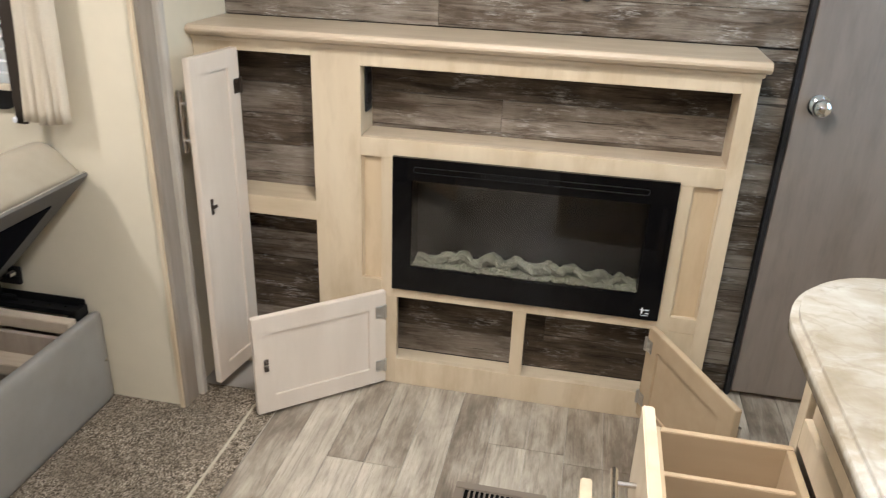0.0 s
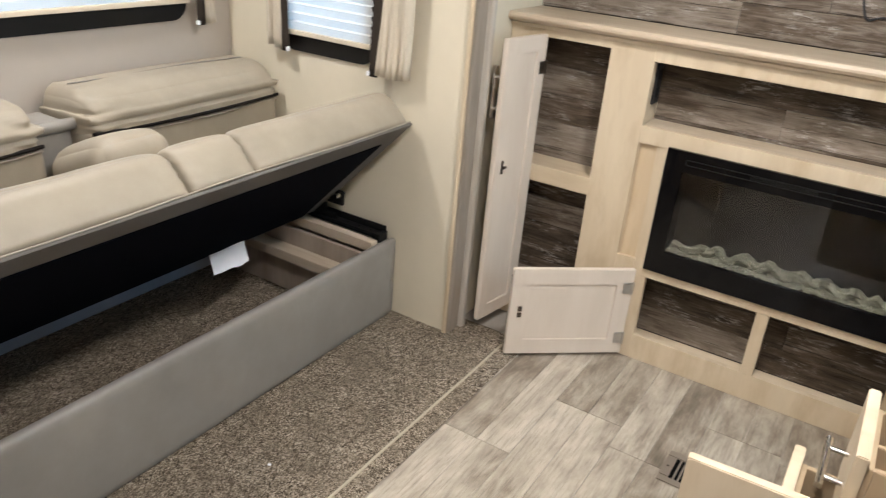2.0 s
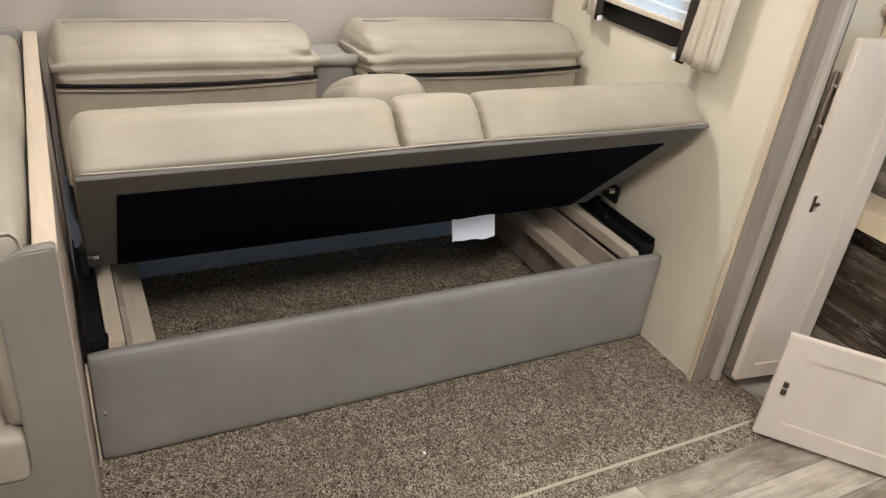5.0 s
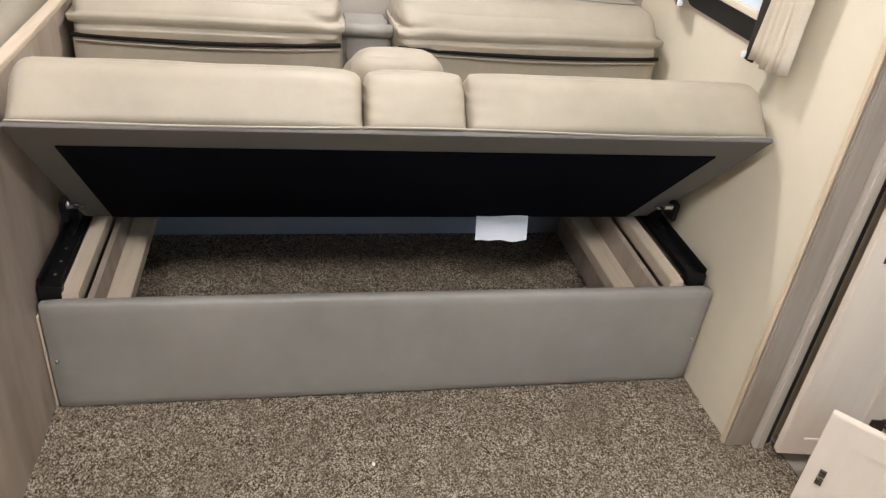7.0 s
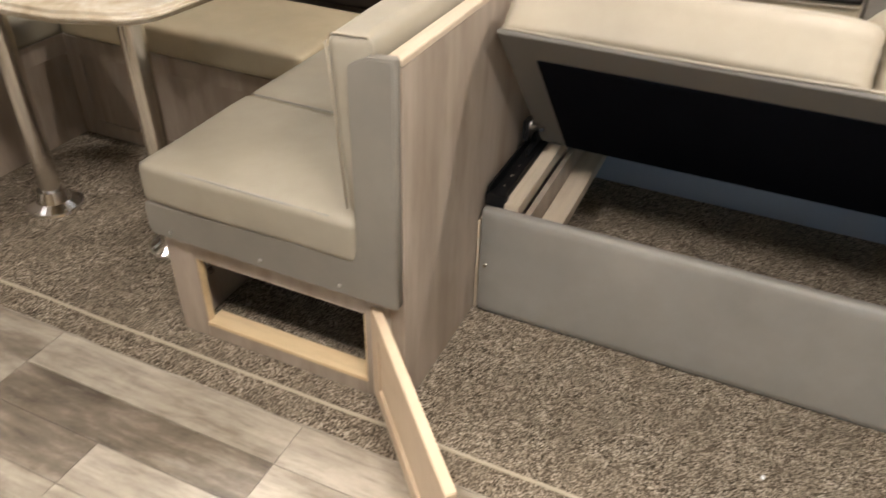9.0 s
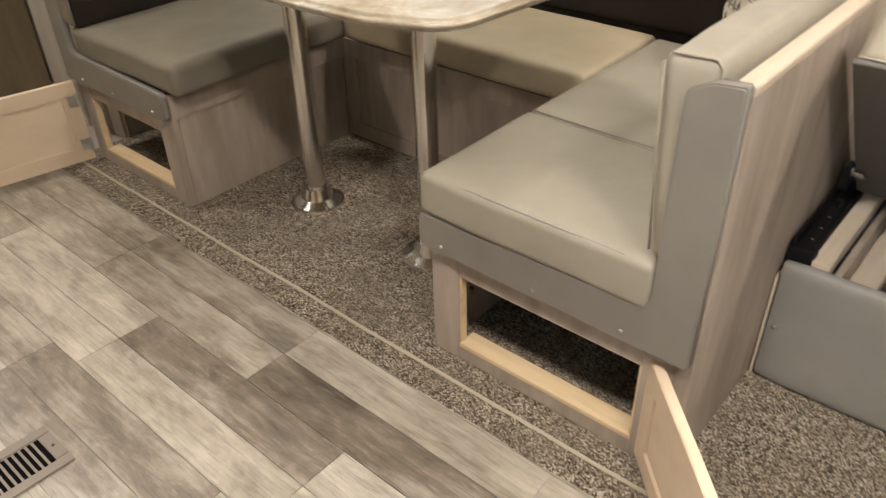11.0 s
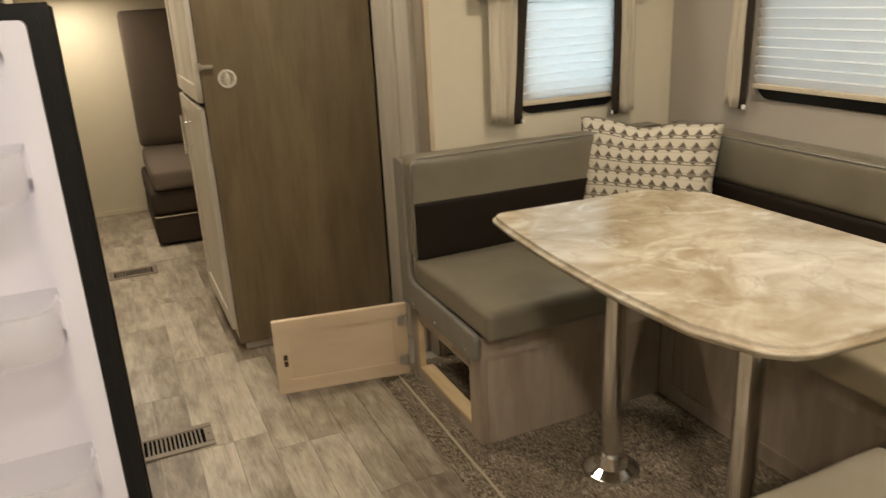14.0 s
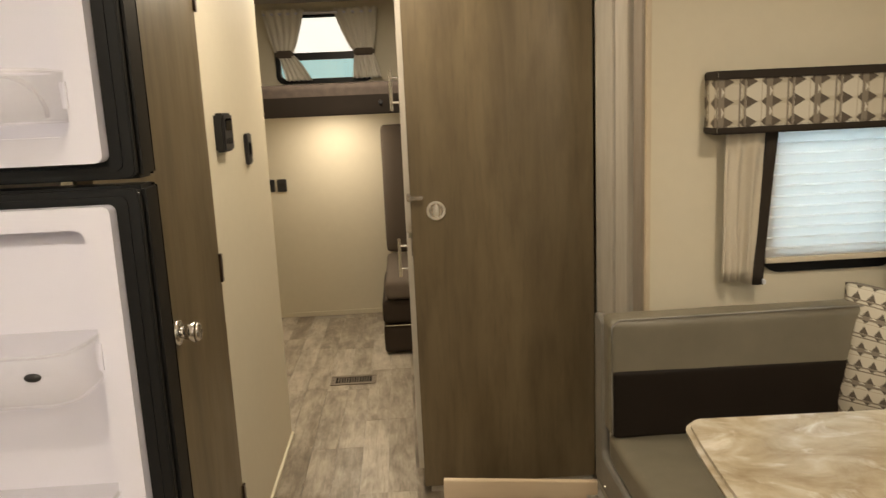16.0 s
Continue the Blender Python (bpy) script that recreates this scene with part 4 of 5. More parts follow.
    bmesh.ops.transform(bm, matrix=LID @ Matrix.Translation((0.272, (a + b) / 2, 0.0715)), verts=bm.verts)
    part("seat_cushion", bm, GREIGE, so, "padded greige vinyl seat section", smooth=True)
rod("welt", [LID @ Vector((0.549 + 0.003 * math.sin(y * 5), y, 0.004 + 0.002 * math.sin(y * 8 + 1))) for y in np.linspace(LY0 + 0.01, LY1 - 0.01, 60)], 0.0019, THREAD, so, "pale welt")
for y, s in ((LY0, 1), (LY1, -1)):
    rod("end_seam", [LID @ Vector((0.530 - 0.018 * math.sin(a * 1.57), y + s * (0.0225 + 0.004 * math.sin(a * 9)), 0.012 + 0.112 * a)) for a in np.linspace(0, 1, 16)], 0.0020, THREAD, so, "stitched end seam")
block("paper_strip", -1.004, -0.996, 1.945, 1.990, 0.325, 0.330, PAPER, so, "white paper edge", 0.0005)
# back cushions
for k, (a, b) in enumerate(((0.858, 1.480), (1.612, 2.318))):
    c = cushion("back_cushion", Matrix.Translation((-1.290, (a + b) / 2, 0.557)) @ pose(0, 0, 0, 0, -3, 0), (0.232, b - a, 0.254), 0.014, GREIGE, so, "greige vinyl back cushion", (0.001, 0.004, 0.0), 14, 0.002, 31 + k)
    bm = puff_mesh(0.230, b - a + 0.004, 0.120, (0.03, 0.105, 0.030, 0.030, 0.004, 0.092), (0.006, 0.004, 0.004), 32, 0.0035, 43 + k)
    inner = 1 if k == 0 else -1
    for v in bm.verts:
        # the cover is gathered at the end towards the middle of the sofa
        d = (b - a) / 2 - v.co.y * inner
        fold = math.exp(-d / 0.06) * max(0, math.sin(v.co.z * 120 + 1.3 * math.sin(d * 45) + k))
        v.co.x -= 0.017 * fold * (v.co.x > 0)
        v.co.z -= 0.006 * fold * (v.co.z > 0)
    bmesh.ops.transform(bm, matrix=Matrix.Translation((-1.2835, (a + b) / 2, 0.7375)) @ pose(0, 0, 0, 0, -3, 0), verts=bm.verts)
    part("upper_pad", bm, GREIGE, c, "leaning upper pad", smooth=True)
    rod("top_seam", [(-1.312 + 0.004 * math.sin(y * 9), y, 0.8005 + 0.002 * math.sin(y * 13)) for y in np.linspace(a + 0.035, b - 0.035, 30)], 0.0022, GREYVINYL, c, "stitched top seam")
    rod("pale_welt", [(-1.1690 + 0.003 * math.sin(y * 7), y, 0.681 - 0.008 * math.sin((y - a) / (b - a) * 3.1)) for y in np.linspace(a + 0.006, b - 0.008, 40)], 0.0026, THREAD, c, "pale stitched welt")
    rod("dark_welt", [(-1.1665 + 0.003 * math.sin(y * 7), y, 0.694 - 0.008 * math.sin((y - a) / (b - a) * 3.1)) for y in np.linspace(a + 0.004, b - 0.006, 40)], 0.0056, DARKWELT, c, "dark brown piping")
block("console_back", -1.40, -1.250, 1.482, 1.610, 0.40, 0.715, GREYVINYL, so, "folded grey vinyl centre panel", 0.012)
rod("console_roll", [(-1.245, y, 0.712) for y in (1.484, 1.546, 1.608)], 0.017, GREYVINYL, so, "rolled grey vinyl edge")
cushion("centre_armrest", Matrix.Translation((-1.06, 1.588, 0.655)) @ pose(0, 0, 0, 0, -22, 0), (0.27, 0.215, 0.11), 0.05, GREIGE, so, "folded greige armrest", (0.01, 0.006, 0.012), 12, 0.003, 77)
block("seat_back_support", -1.40, -1.0, SY0 + 0.03, SY1 - 0.03, 0.372, 0.43, GREYVINYL, so, "", 0.01)
# paper tag
bm = bmesh.new()
bmesh.ops.create_grid(bm, x_segments=14, y_segments=8, size=1)
for v in bm.verts:
    u, w = v.co.x, v.co.y
    v.co = (-0.978 - 0.012 * w + 0.004 * math.sin(3 * u), 1.893 + 0.070 * u, 0.297 + 0.043 * w + (0.0022 * math.cos(7 * u) if w < 0 else 0))
tg = part("paper_tag", bm, PAPER, so, "white paper tag hanging under the seat")
tg.modifiers.new("thick", "SOLIDIFY").thickness = 0.0012

# ---------------------------------------------------------------- dinette
dv = thing("divider_panel", (-0.87, 0.82, 0), "grey oak divider panel with raw plywood edge beside the sofa", "panel")
block("panel", XO + 0.004, -0.319, 0.806, 0.836, 0.010, 0.738, GREYWOOD, dv, "", 0.001)
block("plywood_edge", XO + 0.004, -0.319, 0.806, 0.8365, 0.7385, 0.750, PINE_X, dv, "raw plywood edge", 0.0015)


def bench(name, label, sgn, y_in, y_back, top_trim, beyond, sag):
    """A dinette bench that runs from the aisle to the outer wall. sgn: +1 when its back is towards +y."""
    b = thing(name, (-0.8, (y_in + y_back) / 2, 0), label, "bench", "dinette benches")
    lo, hi = sorted((y_in, y_back))
    oi, oo = y_in + sgn * 0.072, y_back - sgn * 0.055
    oa, ob = sorted((oi, oo))
    FX = -0.318
    boxes("aisle_frame", [(FX - 0.02, FX, lo, oa, 0.010, 0.318), (FX - 0.02, FX, ob, hi, 0.010, 0.318), (FX - 0.02, FX, oa, ob, 0.228, 0.318), (FX - 0.02, FX, oa, ob, 0.010, 0.055)], GREYWOOD, b, "", 0.0015)
    boxes("opening_lining", [(FX - 0.020, FX - 0.0015, oa, oa + 0.004, 0.055, 0.228), (FX - 0.045, FX + 0.0012, oa, ob, 0.046, 0.0565), (FX - 0.020, FX - 0.0015, ob - 0.004, ob, 0.055, 0.228)], PINE, b, "raw pine lining", 0.001)
    y0, y1 = sorted((y_in, y_in + sgn * 0.018))
    block("inner_board", -0.945, FX - 0.021, y0, y1, 0.010, 0.30, GREYWOOD, b, "", 0.001)
    y0, y1 = sorted((y_in - sgn * 0.012, y_in - sgn * 0.001))
    block("lip", -0.945, FX + 0.004, y0, y1, 0.283, 0.356, GREYWOOD, b, "grey oak lip", 0.002)
    block("seat_board", XO + 0.01, FX - 0.021, lo + 0.02, hi - 0.02, 0.32, 0.355, BLACKPLASTIC, b, "", 0)
    # L-shaped padded end trim
    t = 0.016
    yi = y_in - sgn * 0.012
    yv = y_back - sgn * 0.052
    fillet = [(yv - sgn * 0.026 * (1 - math.sin(k)), 0.372 + 0.028 * (1 - math.cos(k))) for k in np.linspace(0, math.pi / 2, 6)]
    pts = [(yi + sgn * 0.006, 0.2885), (yi + sgn * 0.0015, 0.2955), (yi, 0.304), (yi, 0.346), (yi + sgn * 0.003, 0.356), (yi + sgn * 0.012, 0.362)] + fillet + [(yv, top_trim - sag - 0.012), (yv + sgn * 0.003, top_trim - sag - 0.004), (yv + sgn * 0.010, top_trim - sag), (yv + sgn * 0.035, top_trim - sag * 0.2), (y_back + sgn * (beyond - 0.004), top_trim),
           (y_back + sgn * beyond, top_trim - 0.004), (y_back + sgn * beyond, 0.286), (y_back + sgn * (beyond - 0.004), 0.282), (yi + sgn * 0.014, 0.284)]
    bm = bmesh.new()
    prism(bm, pts, FX + 0.001, FX + 0.001 + t + 0.006, "x")
    bmesh.ops.bevel(bm, geom=[e for e in bm.edges if abs(e.verts[0].co.x - e.verts[1].co.x) < 1e-6 and e.verts[0].co.x > FX + 0.01], offset=0.0028, segments=2, affect="EDGES")
    bm.normal_update()
    for f in bm.faces:
        f.smooth = abs(f.normal.x) < 0.2
    tr = part("end_trim", bm, SHADEDVINYL, b, "grey vinyl padded end trim in a shaded tone")
    for f in (0.12, 0.56, 0.92):
        y = yi + sgn * abs(yv - yi) * f
        bm = bmesh.new()
        cyl(bm, (FX + 0.0225, y, 0.303), (FX + 0.026, y, 0.303), 0.0042, 0.003, 12)
        part("screw", bm, NICKEL, tr)
    return b, oa, ob


BF, oa, ob = bench("dinette_bench", "greige dinette bench with an open storage door, beside the sofa divider", 1, 0.275, 0.806, 0.757, 0.028, 0.016)
block("floor_inside", -0.93, -0.345, 0.30, 0.79, 0.0105, 0.013, CARPET, BF, "dark carpet inside", 0)
for k, (a, b) in enumerate(((-0.292, -0.648), (-0.652, -1.235))):
    cushion("seat_cushion", Matrix.Translation(((a + b) / 2, 0.5125, 0.407)), (abs(b - a), 0.486, 0.090), 0.016, STONEVINYL, BF, "greige vinyl seat cushion", (0, 0, 0.005), 20, 0.0028, 5 + k)
    rod("seat_piping", [(a - 0.008, 0.276, 0.448), (a - 0.008, 0.70, 0.448)] if k == 0 else [(a - 0.006, 0.276, 0.448), (a - 0.006, 0.70, 0.448)], 0.0022, GREYVINYL, BF)
cushion("back_cushion", Matrix.Translation((-0.80, 0.764, 0.617)) @ pose(0, 0, 0, 4.5, 0, 0), (0.985, 0.086, 0.325), 0.020, STONEVINYL, BF, "greige vinyl back cushion", (0.004, 0.008, 0.004), 22, 0.0034, 15)
rod("back_piping", [(-0.308, 0.734, 0.47), (-0.308, 0.713, 0.762), (-0.312, 0.722, 0.775), (-0.312, 0.784, 0.778), (-0.310, 0.793, 0.768), (-0.310, 0.804, 0.62)], 0.0022, GREIGE, BF)
m = hung(-0.320, 0.762, 0.022, 43.0)
bd = shaker(BF, m, 0.445, 0.232, name="storage_door", label="open pale door", face=BIRCHWARM, inner=BIRCHWARM, stile=0.048)
bar_handle(bd, m @ pose(0.415, 0, 0.05), 0.12, 0.005, 0.028)
for z in (0.05, 0.18):
    hinge(bd, m @ pose(0.002, 0.019, z))
catch(BF, Matrix.Translation((-0.345, oa + 0.006, 0.195)) @ pose(0, 0, 0, 0, 0, 0))

BR, oa, ob = bench("dinette_bench", "olive grey dinette bench with an open storage door, beside the pantry", -1, -0.657, -1.168, 0.768, 0.014, 0.006)
block("floor_inside", -0.93, -0.345, -1.15, -0.69, 0.0105, 0.013, CARPET, BR, "dark carpet inside", 0)
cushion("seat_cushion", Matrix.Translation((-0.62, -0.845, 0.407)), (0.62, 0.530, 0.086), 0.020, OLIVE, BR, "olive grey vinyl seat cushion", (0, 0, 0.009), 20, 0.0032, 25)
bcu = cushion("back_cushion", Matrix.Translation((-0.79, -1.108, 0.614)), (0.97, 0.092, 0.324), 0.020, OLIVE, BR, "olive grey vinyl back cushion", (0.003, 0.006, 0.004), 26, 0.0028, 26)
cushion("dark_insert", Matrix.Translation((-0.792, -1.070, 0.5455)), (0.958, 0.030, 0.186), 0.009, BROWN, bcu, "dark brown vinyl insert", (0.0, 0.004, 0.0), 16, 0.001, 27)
rod("back_piping", [(-0.311, -1.063, 0.462), (-0.308, -1.060, 0.60), (-0.309, -1.063, 0.760), (-0.33, -1.066, 0.776), (-0.9, -1.066, 0.777), (-1.25, -1.066, 0.777)], 0.0024, GREYVINYL, BR)
m = hung(-0.294, -1.163, 0.024, -9.5)
bd = shaker(BR, m, 0.438, 0.258, name="storage_door", label="open pale door", face=BIRCHWARM, inner=BIRCHWARM, stile=0.048)
catch(bd, m @ pose(0.405, 0.019, 0.12))
for z in (0.055, 0.20):
    hinge(bd, m @ pose(0.002, 0.019, z))

bs = thing("side_bench", (-1.15, -0.2, 0), "olive grey bench along the outer wall under the window", "bench", "dinette benches")
bm = bmesh.new()
ring(bm, [(-0.656, 0.010), (0.274, 0.010), (0.274, 0.34), (-0.656, 0.34)], [(-0.60, 0.06), (0.20, 0.06), (0.20, 0.285), (-0.60, 0.285)], 0.946, 0.965)
bmesh.ops.transform(bm, matrix=Matrix.Rotation(radians(90), 4, "Z"), verts=bm.verts)
part("base_frame", bm, GREYWOOD, bs, "grey oak front frame")
block("base_panel", -0.962, -0.953, -0.605, 0.205, 0.055, 0.29, GREYWOOD, bs, "recessed grey oak panel", 0)
block("seat_board", XO + 0.01, -0.966, -0.66, 0.27, 0.325, 0.355, BLACKPLASTIC, bs, "", 0)
cushion("seat_cushion", Matrix.Translation((-1.072, -0.163, 0.409)), (0.365, 0.85, 0.088), 0.018, leather("sand vinyl", (0.40, 0.335, 0.225), 0.36), bs, "sand vinyl seat cushion", (0, 0, 0.008), 16, 0.0015, 35)
for k, (a, b) in enumerate(((-1.05, -0.168), (-0.162, 0.70))):
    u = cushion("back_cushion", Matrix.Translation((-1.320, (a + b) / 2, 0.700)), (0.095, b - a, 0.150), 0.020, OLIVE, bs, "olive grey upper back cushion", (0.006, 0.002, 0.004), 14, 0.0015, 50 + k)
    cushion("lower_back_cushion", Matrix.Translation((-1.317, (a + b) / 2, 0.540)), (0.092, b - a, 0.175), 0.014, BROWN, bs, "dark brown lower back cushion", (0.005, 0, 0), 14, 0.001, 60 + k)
    rod("back_piping", [(-1.274, a + 0.01, 0.772), (-1.274, b - 0.01, 0.772)], 0.0022, GREYVINYL, bs)
block("back_cap", XO + 0.005, -1.372, -1.16, 0.80, 0.36, 0.762, GREYVINYL, bs, "", 0.006)

# table
tb = thing("dinette_table", (-0.58, -0.08, 0), "dinette table with a marbled laminate top on two steel pedestal legs", "table")
out = []
def arc(cx, cy, r, a0, a1, n=7):
    return [(cx + r * math.cos(radians(a)), cy + r * math.sin(radians(a))) for a in np.linspace(a0, a1, n)]
out += arc(-0.338, -0.500, 0.045, 280, 345)
out += [(-0.285 + 0.026 * math.sin((y + 0.45) / 0.75 * math.pi), y) for y in np.linspace(-0.43, 0.18, 10)]
out += arc(-0.400, 0.235, 0.10, 15, 80)
out += arc(-0.765, 0.335, 0.028, 80, 140, 5)
out += arc(-0.840, 0.265, 0.028, 140, 180, 4)
out += arc(-0.835, -0.400, 0.028, 180, 225, 4)
out += arc(-0.735, -0.500, 0.028, 225, 270, 4)
edged_top(tb, out, 0.710, 0.735, STONE, 0.018, "marbled beige and cream laminate top")
for x, y in ((-0.572, -0.398), (-0.572, 0.040)):
    bm = bmesh.new()
    cyl(bm, (x, y, 0.05), (x, y, 0.7095), 0.0275, 0.0275, 28, False)
    lg = part("leg", bm, STEEL, tb, "brushed steel pedestal leg", smooth=True)
    bm = bmesh.new()
    for z0, z1, r0, r1 in ((0.009, 0.016, 0.078, 0.076), (0.016, 0.030, 0.070, 0.046), (0.030, 0.062, 0.046, 0.036)):
        cyl(bm, (x, y, z0), (x, y, z1), r0, r1, 28)
    for k in range(5):
        a = k * math.tau / 5
        cyl(bm, (x + 0.064 * math.cos(a), y + 0.064 * math.sin(a), 0.016), (x + 0.064 * math.cos(a), y + 0.064 * math.sin(a), 0.021), 0.006, 0.004, 10)
    part("base_flange", bm, CHROME, lg, "chrome floor flange")

# printed pillows
def pillow(name, m, w, h, t, seed):
    bm = bmesh.new()
    n = 30
    uv = bm.loops.layers.uv.new("UVMap")
    grid = {}
    for s in (1, -1):
        for i in range(n + 1):
            for j in range(n + 1):
                a, b = i / n * 2 - 1, j / n * 2 - 1
                f = max(0.0, (1 - abs(a) ** 2.6) * (1 - abs(b) ** 2.6)) ** 0.55
                pinch = 1 - 0.06 * (1 - abs(a * b))
                x, z = a * w / 2 * (pinch if abs(b) < 1 else 1), b * h / 2 * pinch
                z += 0.006 * abs(a) ** 3 * (1 if b > 0 else -1) - 0.012 * (1 - a * a) * max(b, 0) * (1 + 0.6 * math.sin(a * 6 + seed)) - 0.012 * abs(a) ** 12 * abs(b) ** 12 * b
                y = s * f * t / 2 + 0.006 * noise.noise((a * 3 + seed, b * 3, s)) * (f > 0.05)
                grid[s, i, j] = grid[1, i, j] if s == -1 and (i in (0, n) or j in (0, n)) else bm.verts.new(m @ Vector((x, y, z)))
    for s in (1, -1):
        for i in range(n):
            for j in range(n):
                q = [(i, j), (i + 1, j), (i + 1, j + 1), (i, j + 1)]
                f = bm.faces.new([grid[s, *p] for p in (q if s == -1 else q[::-1])])
                for l, p in zip(f.loops, (q if s == -1 else q[::-1])):
                    l[uv].uv = (p[0] / n, p[1] / n)
    ob = part(name, bm, PRINT, None, "", smooth=True)
    return tagged(ob, "plump throw pillow with a cream and brown triangle print", "pillow", "pillows on the dinette")


pillow("pillow", Matrix.Translation((-1.075, -0.930, 0.640)) @ pose(0, 0, 0, 14, 0, 124 - 180) , 0.47, 0.385, 0.13, 1)
pillow("pillow", Matrix.Translation((-1.13, 0.595, 0.645)) @ pose(0, 0, 0, -14, 0, 40), 0.45, 0.385, 0.13, 4)


# ---------------------------------------------------------------- windows
def curtain(m, outer, inner, z0, z1, parent, seed):
    """A short gathered curtain: (bottom, top) of its outer and inner edge, with a dark band down the inner one."""
    s = 1 if inner[1] > outer[1] else -1
    bw, n, k = 0.031, 44, 16
    for nm in ("curtain", "edge_band"):
        bm = bmesh.new()
        rows = []
        for j in range(k + 1):
            f = j / k
            o, i0 = outer[0] + (outer[1] - outer[0]) * f, inner[0] + (inner[1] - inner[0]) * f
            a, b = (o, i0 - s * bw) if nm == "curtain" else (i0 - s * bw, i0)
            low = (1 - f) ** 3
            row = []
            for i in range(n + 1):
                g = i / n
                if nm == "curtain":
                    fold = 0.0055 * math.sin(g * 2.3 * math.tau + seed + 0.8 * math.sin(f * 4 + seed)) + 0.007 * noise.noise((g * 4, f * 2.5, seed))
                    fold += low * 0.007 * math.sin(g * 5.2 * math.tau + seed)
                else:
                    fold = 0.004 * math.sin(f * 5 + seed) - 0.003 * math.sin(g * math.pi)
                dip = low * 0.006 * math.sin(g * 4 + seed) if nm == "curtain" else -low * 0.008
                row.append(bm.verts.new(m @ Vector((a + (b - a) * g, -0.050 + fold, z0 + (z1 - z0) * f + dip))))
            rows.append(row)
        for j in range(k):
            for i in range(n):
                bm.faces.new((rows[j][i], rows[j][i + 1], rows[j + 1][i + 1], rows[j + 1][i]))
        ob = part(nm, bm, CREAMCLOTH if nm == "curtain" else BROWNCLOTH, parent, "gathered cream linen curtain" if nm == "curtain" else "dark brown edge band", smooth=True)
        ob.modifiers.new("thick", "SOLIDIFY").thickness = 0.003
    block("clip", inner[0] - 0.004, inner[0] + 0.004, -0.060, -0.046, z0 - 0.006, z0 + 0.008, PAPER, parent, "white clip", 0.002, m)


def window(name, m, w, z0, z1, shade_to, label, valance=None, curtains=()):
    """A caravan window: u to the right, y out through the wall, z up, as one looks at it from inside."""
    win = tagged(part(name, bmesh.new(), None), label, "window", kind="structure")
    bm = bmesh.new()
    ring(bm, rrect(-0.012, w + 0.012, z0 - 0.014, z1 + 0.012, 0.055), rrect(0.02, w - 0.02, z0 + (0.016 if shade_to is None else 0.046), z1 - 0.02, 0.035), -0.010, 0.03)
    bmesh.ops.transform(bm, matrix=m, verts=bm.verts)
    part("window_frame", bm, BLACK, win, "black rounded window frame")
    p = block("pane", 0.018, w - 0.018, 0.022, 0.027, z0 + 0.014, z1 - 0.018, GLASS, win, "", 0, m)
    p.visible_shadow = False
    if shade_to is not None:
        step = 0.029
        nsl = int((z1 - shade_to) / step)
        bm = bmesh.new()
        prev = None
        for j in range(2 * nsl + 1):
            z = shade_to + j * step / 2
            z, y = (z + 0.011, -0.029) if j % 2 else (z, -0.018)
            row = [bm.verts.new(m @ Vector((u, y, z))) for u in (-0.008, w + 0.008)]
            if prev:
                bm.faces.new((prev[0], prev[1], row[1], row[0]))
            prev = row
        part("pleated_shade", bm, BLIND, win, "white pleated shade, lowered")
        block("bottom_rail", -0.008, w + 0.008, -0.034, -0.012, shade_to - 0.014, shade_to, CREAMRAIL, win, "cream bottom rail", 0.002, m)
    for k, (out_edge, in_edge, low) in enumerate(curtains):
        curtain(m, out_edge, in_edge, low, z1 + 0.04, win, k * 2.1 + w)
    if valance:
        u0, u1, za, zb = valance
        bm = bmesh.new()
        bx(bm, u0, u1, -0.085, -0.002, za, zb, m)
        uvl = bm.loops.layers.uv.new("UVMap")
        mi = m.inverted()
        for f in bm.faces:
            for l in f.loops:
                q = mi @ l.vert.co
                l[uvl].uv = ((q.x - u0 + (q.y + 0.075)) / 0.64, (q.z - za) / (zb - za))
        v = part("valance", bm, PRINT_V, win, "printed valance with brown borders")
        boxes("border", [(u0 - 0.003, u1 + 0.003, -0.089, -0.001, zb - 0.022, zb + 0.004), (u0 - 0.003, u1 + 0.003, -0.089, -0.001, za - 0.004, za + 0.018)], BROWNCLOTH, v, "brown cloth border", 0.004, m)
    return win


def wide_pair(o):
    w = o[1] - o[0]
    return ((-0.105, -0.10), (-0.020, 0.008), o[2] - 0.04), ((w + 0.09, w + 0.085), (w + 0.020, w - 0.008), o[2] - 0.02)


CREAMRAIL = plain("cream rail", (0.62, 0.54, 0.42), 0.5)
# rear end wall (seen looking towards -y): u runs towards -x
window("window_1", Matrix.Translation((WIN_R[1], YR, 0)) @ Matrix.Rotation(math.pi, 4, "Z"), WIN_R[1] - WIN_R[0], WIN_R[2], WIN_R[3], 0.886, "small window with a lowered white shade and printed valance", (-0.178, 0.46, 1.24, 1.395), (((-0.132, -0.136), (-0.022, 0.014), 0.826), ((0.432, 0.440), (0.339, 0.339), 0.818)))
# front end wall
window("window_2", Matrix.Translation((WIN_F[0], YF, 0)), WIN_F[1] - WIN_F[0], WIN_F[2], WIN_F[3], 0.915, "small window with a lowered white shade beside the sofa", (-0.10, 0.57, 1.26, 1.41), (((-0.040, -0.060), (0.056, 0.030), 0.855), ((0.535, 0.548), (0.388, 0.428), 0.835)))
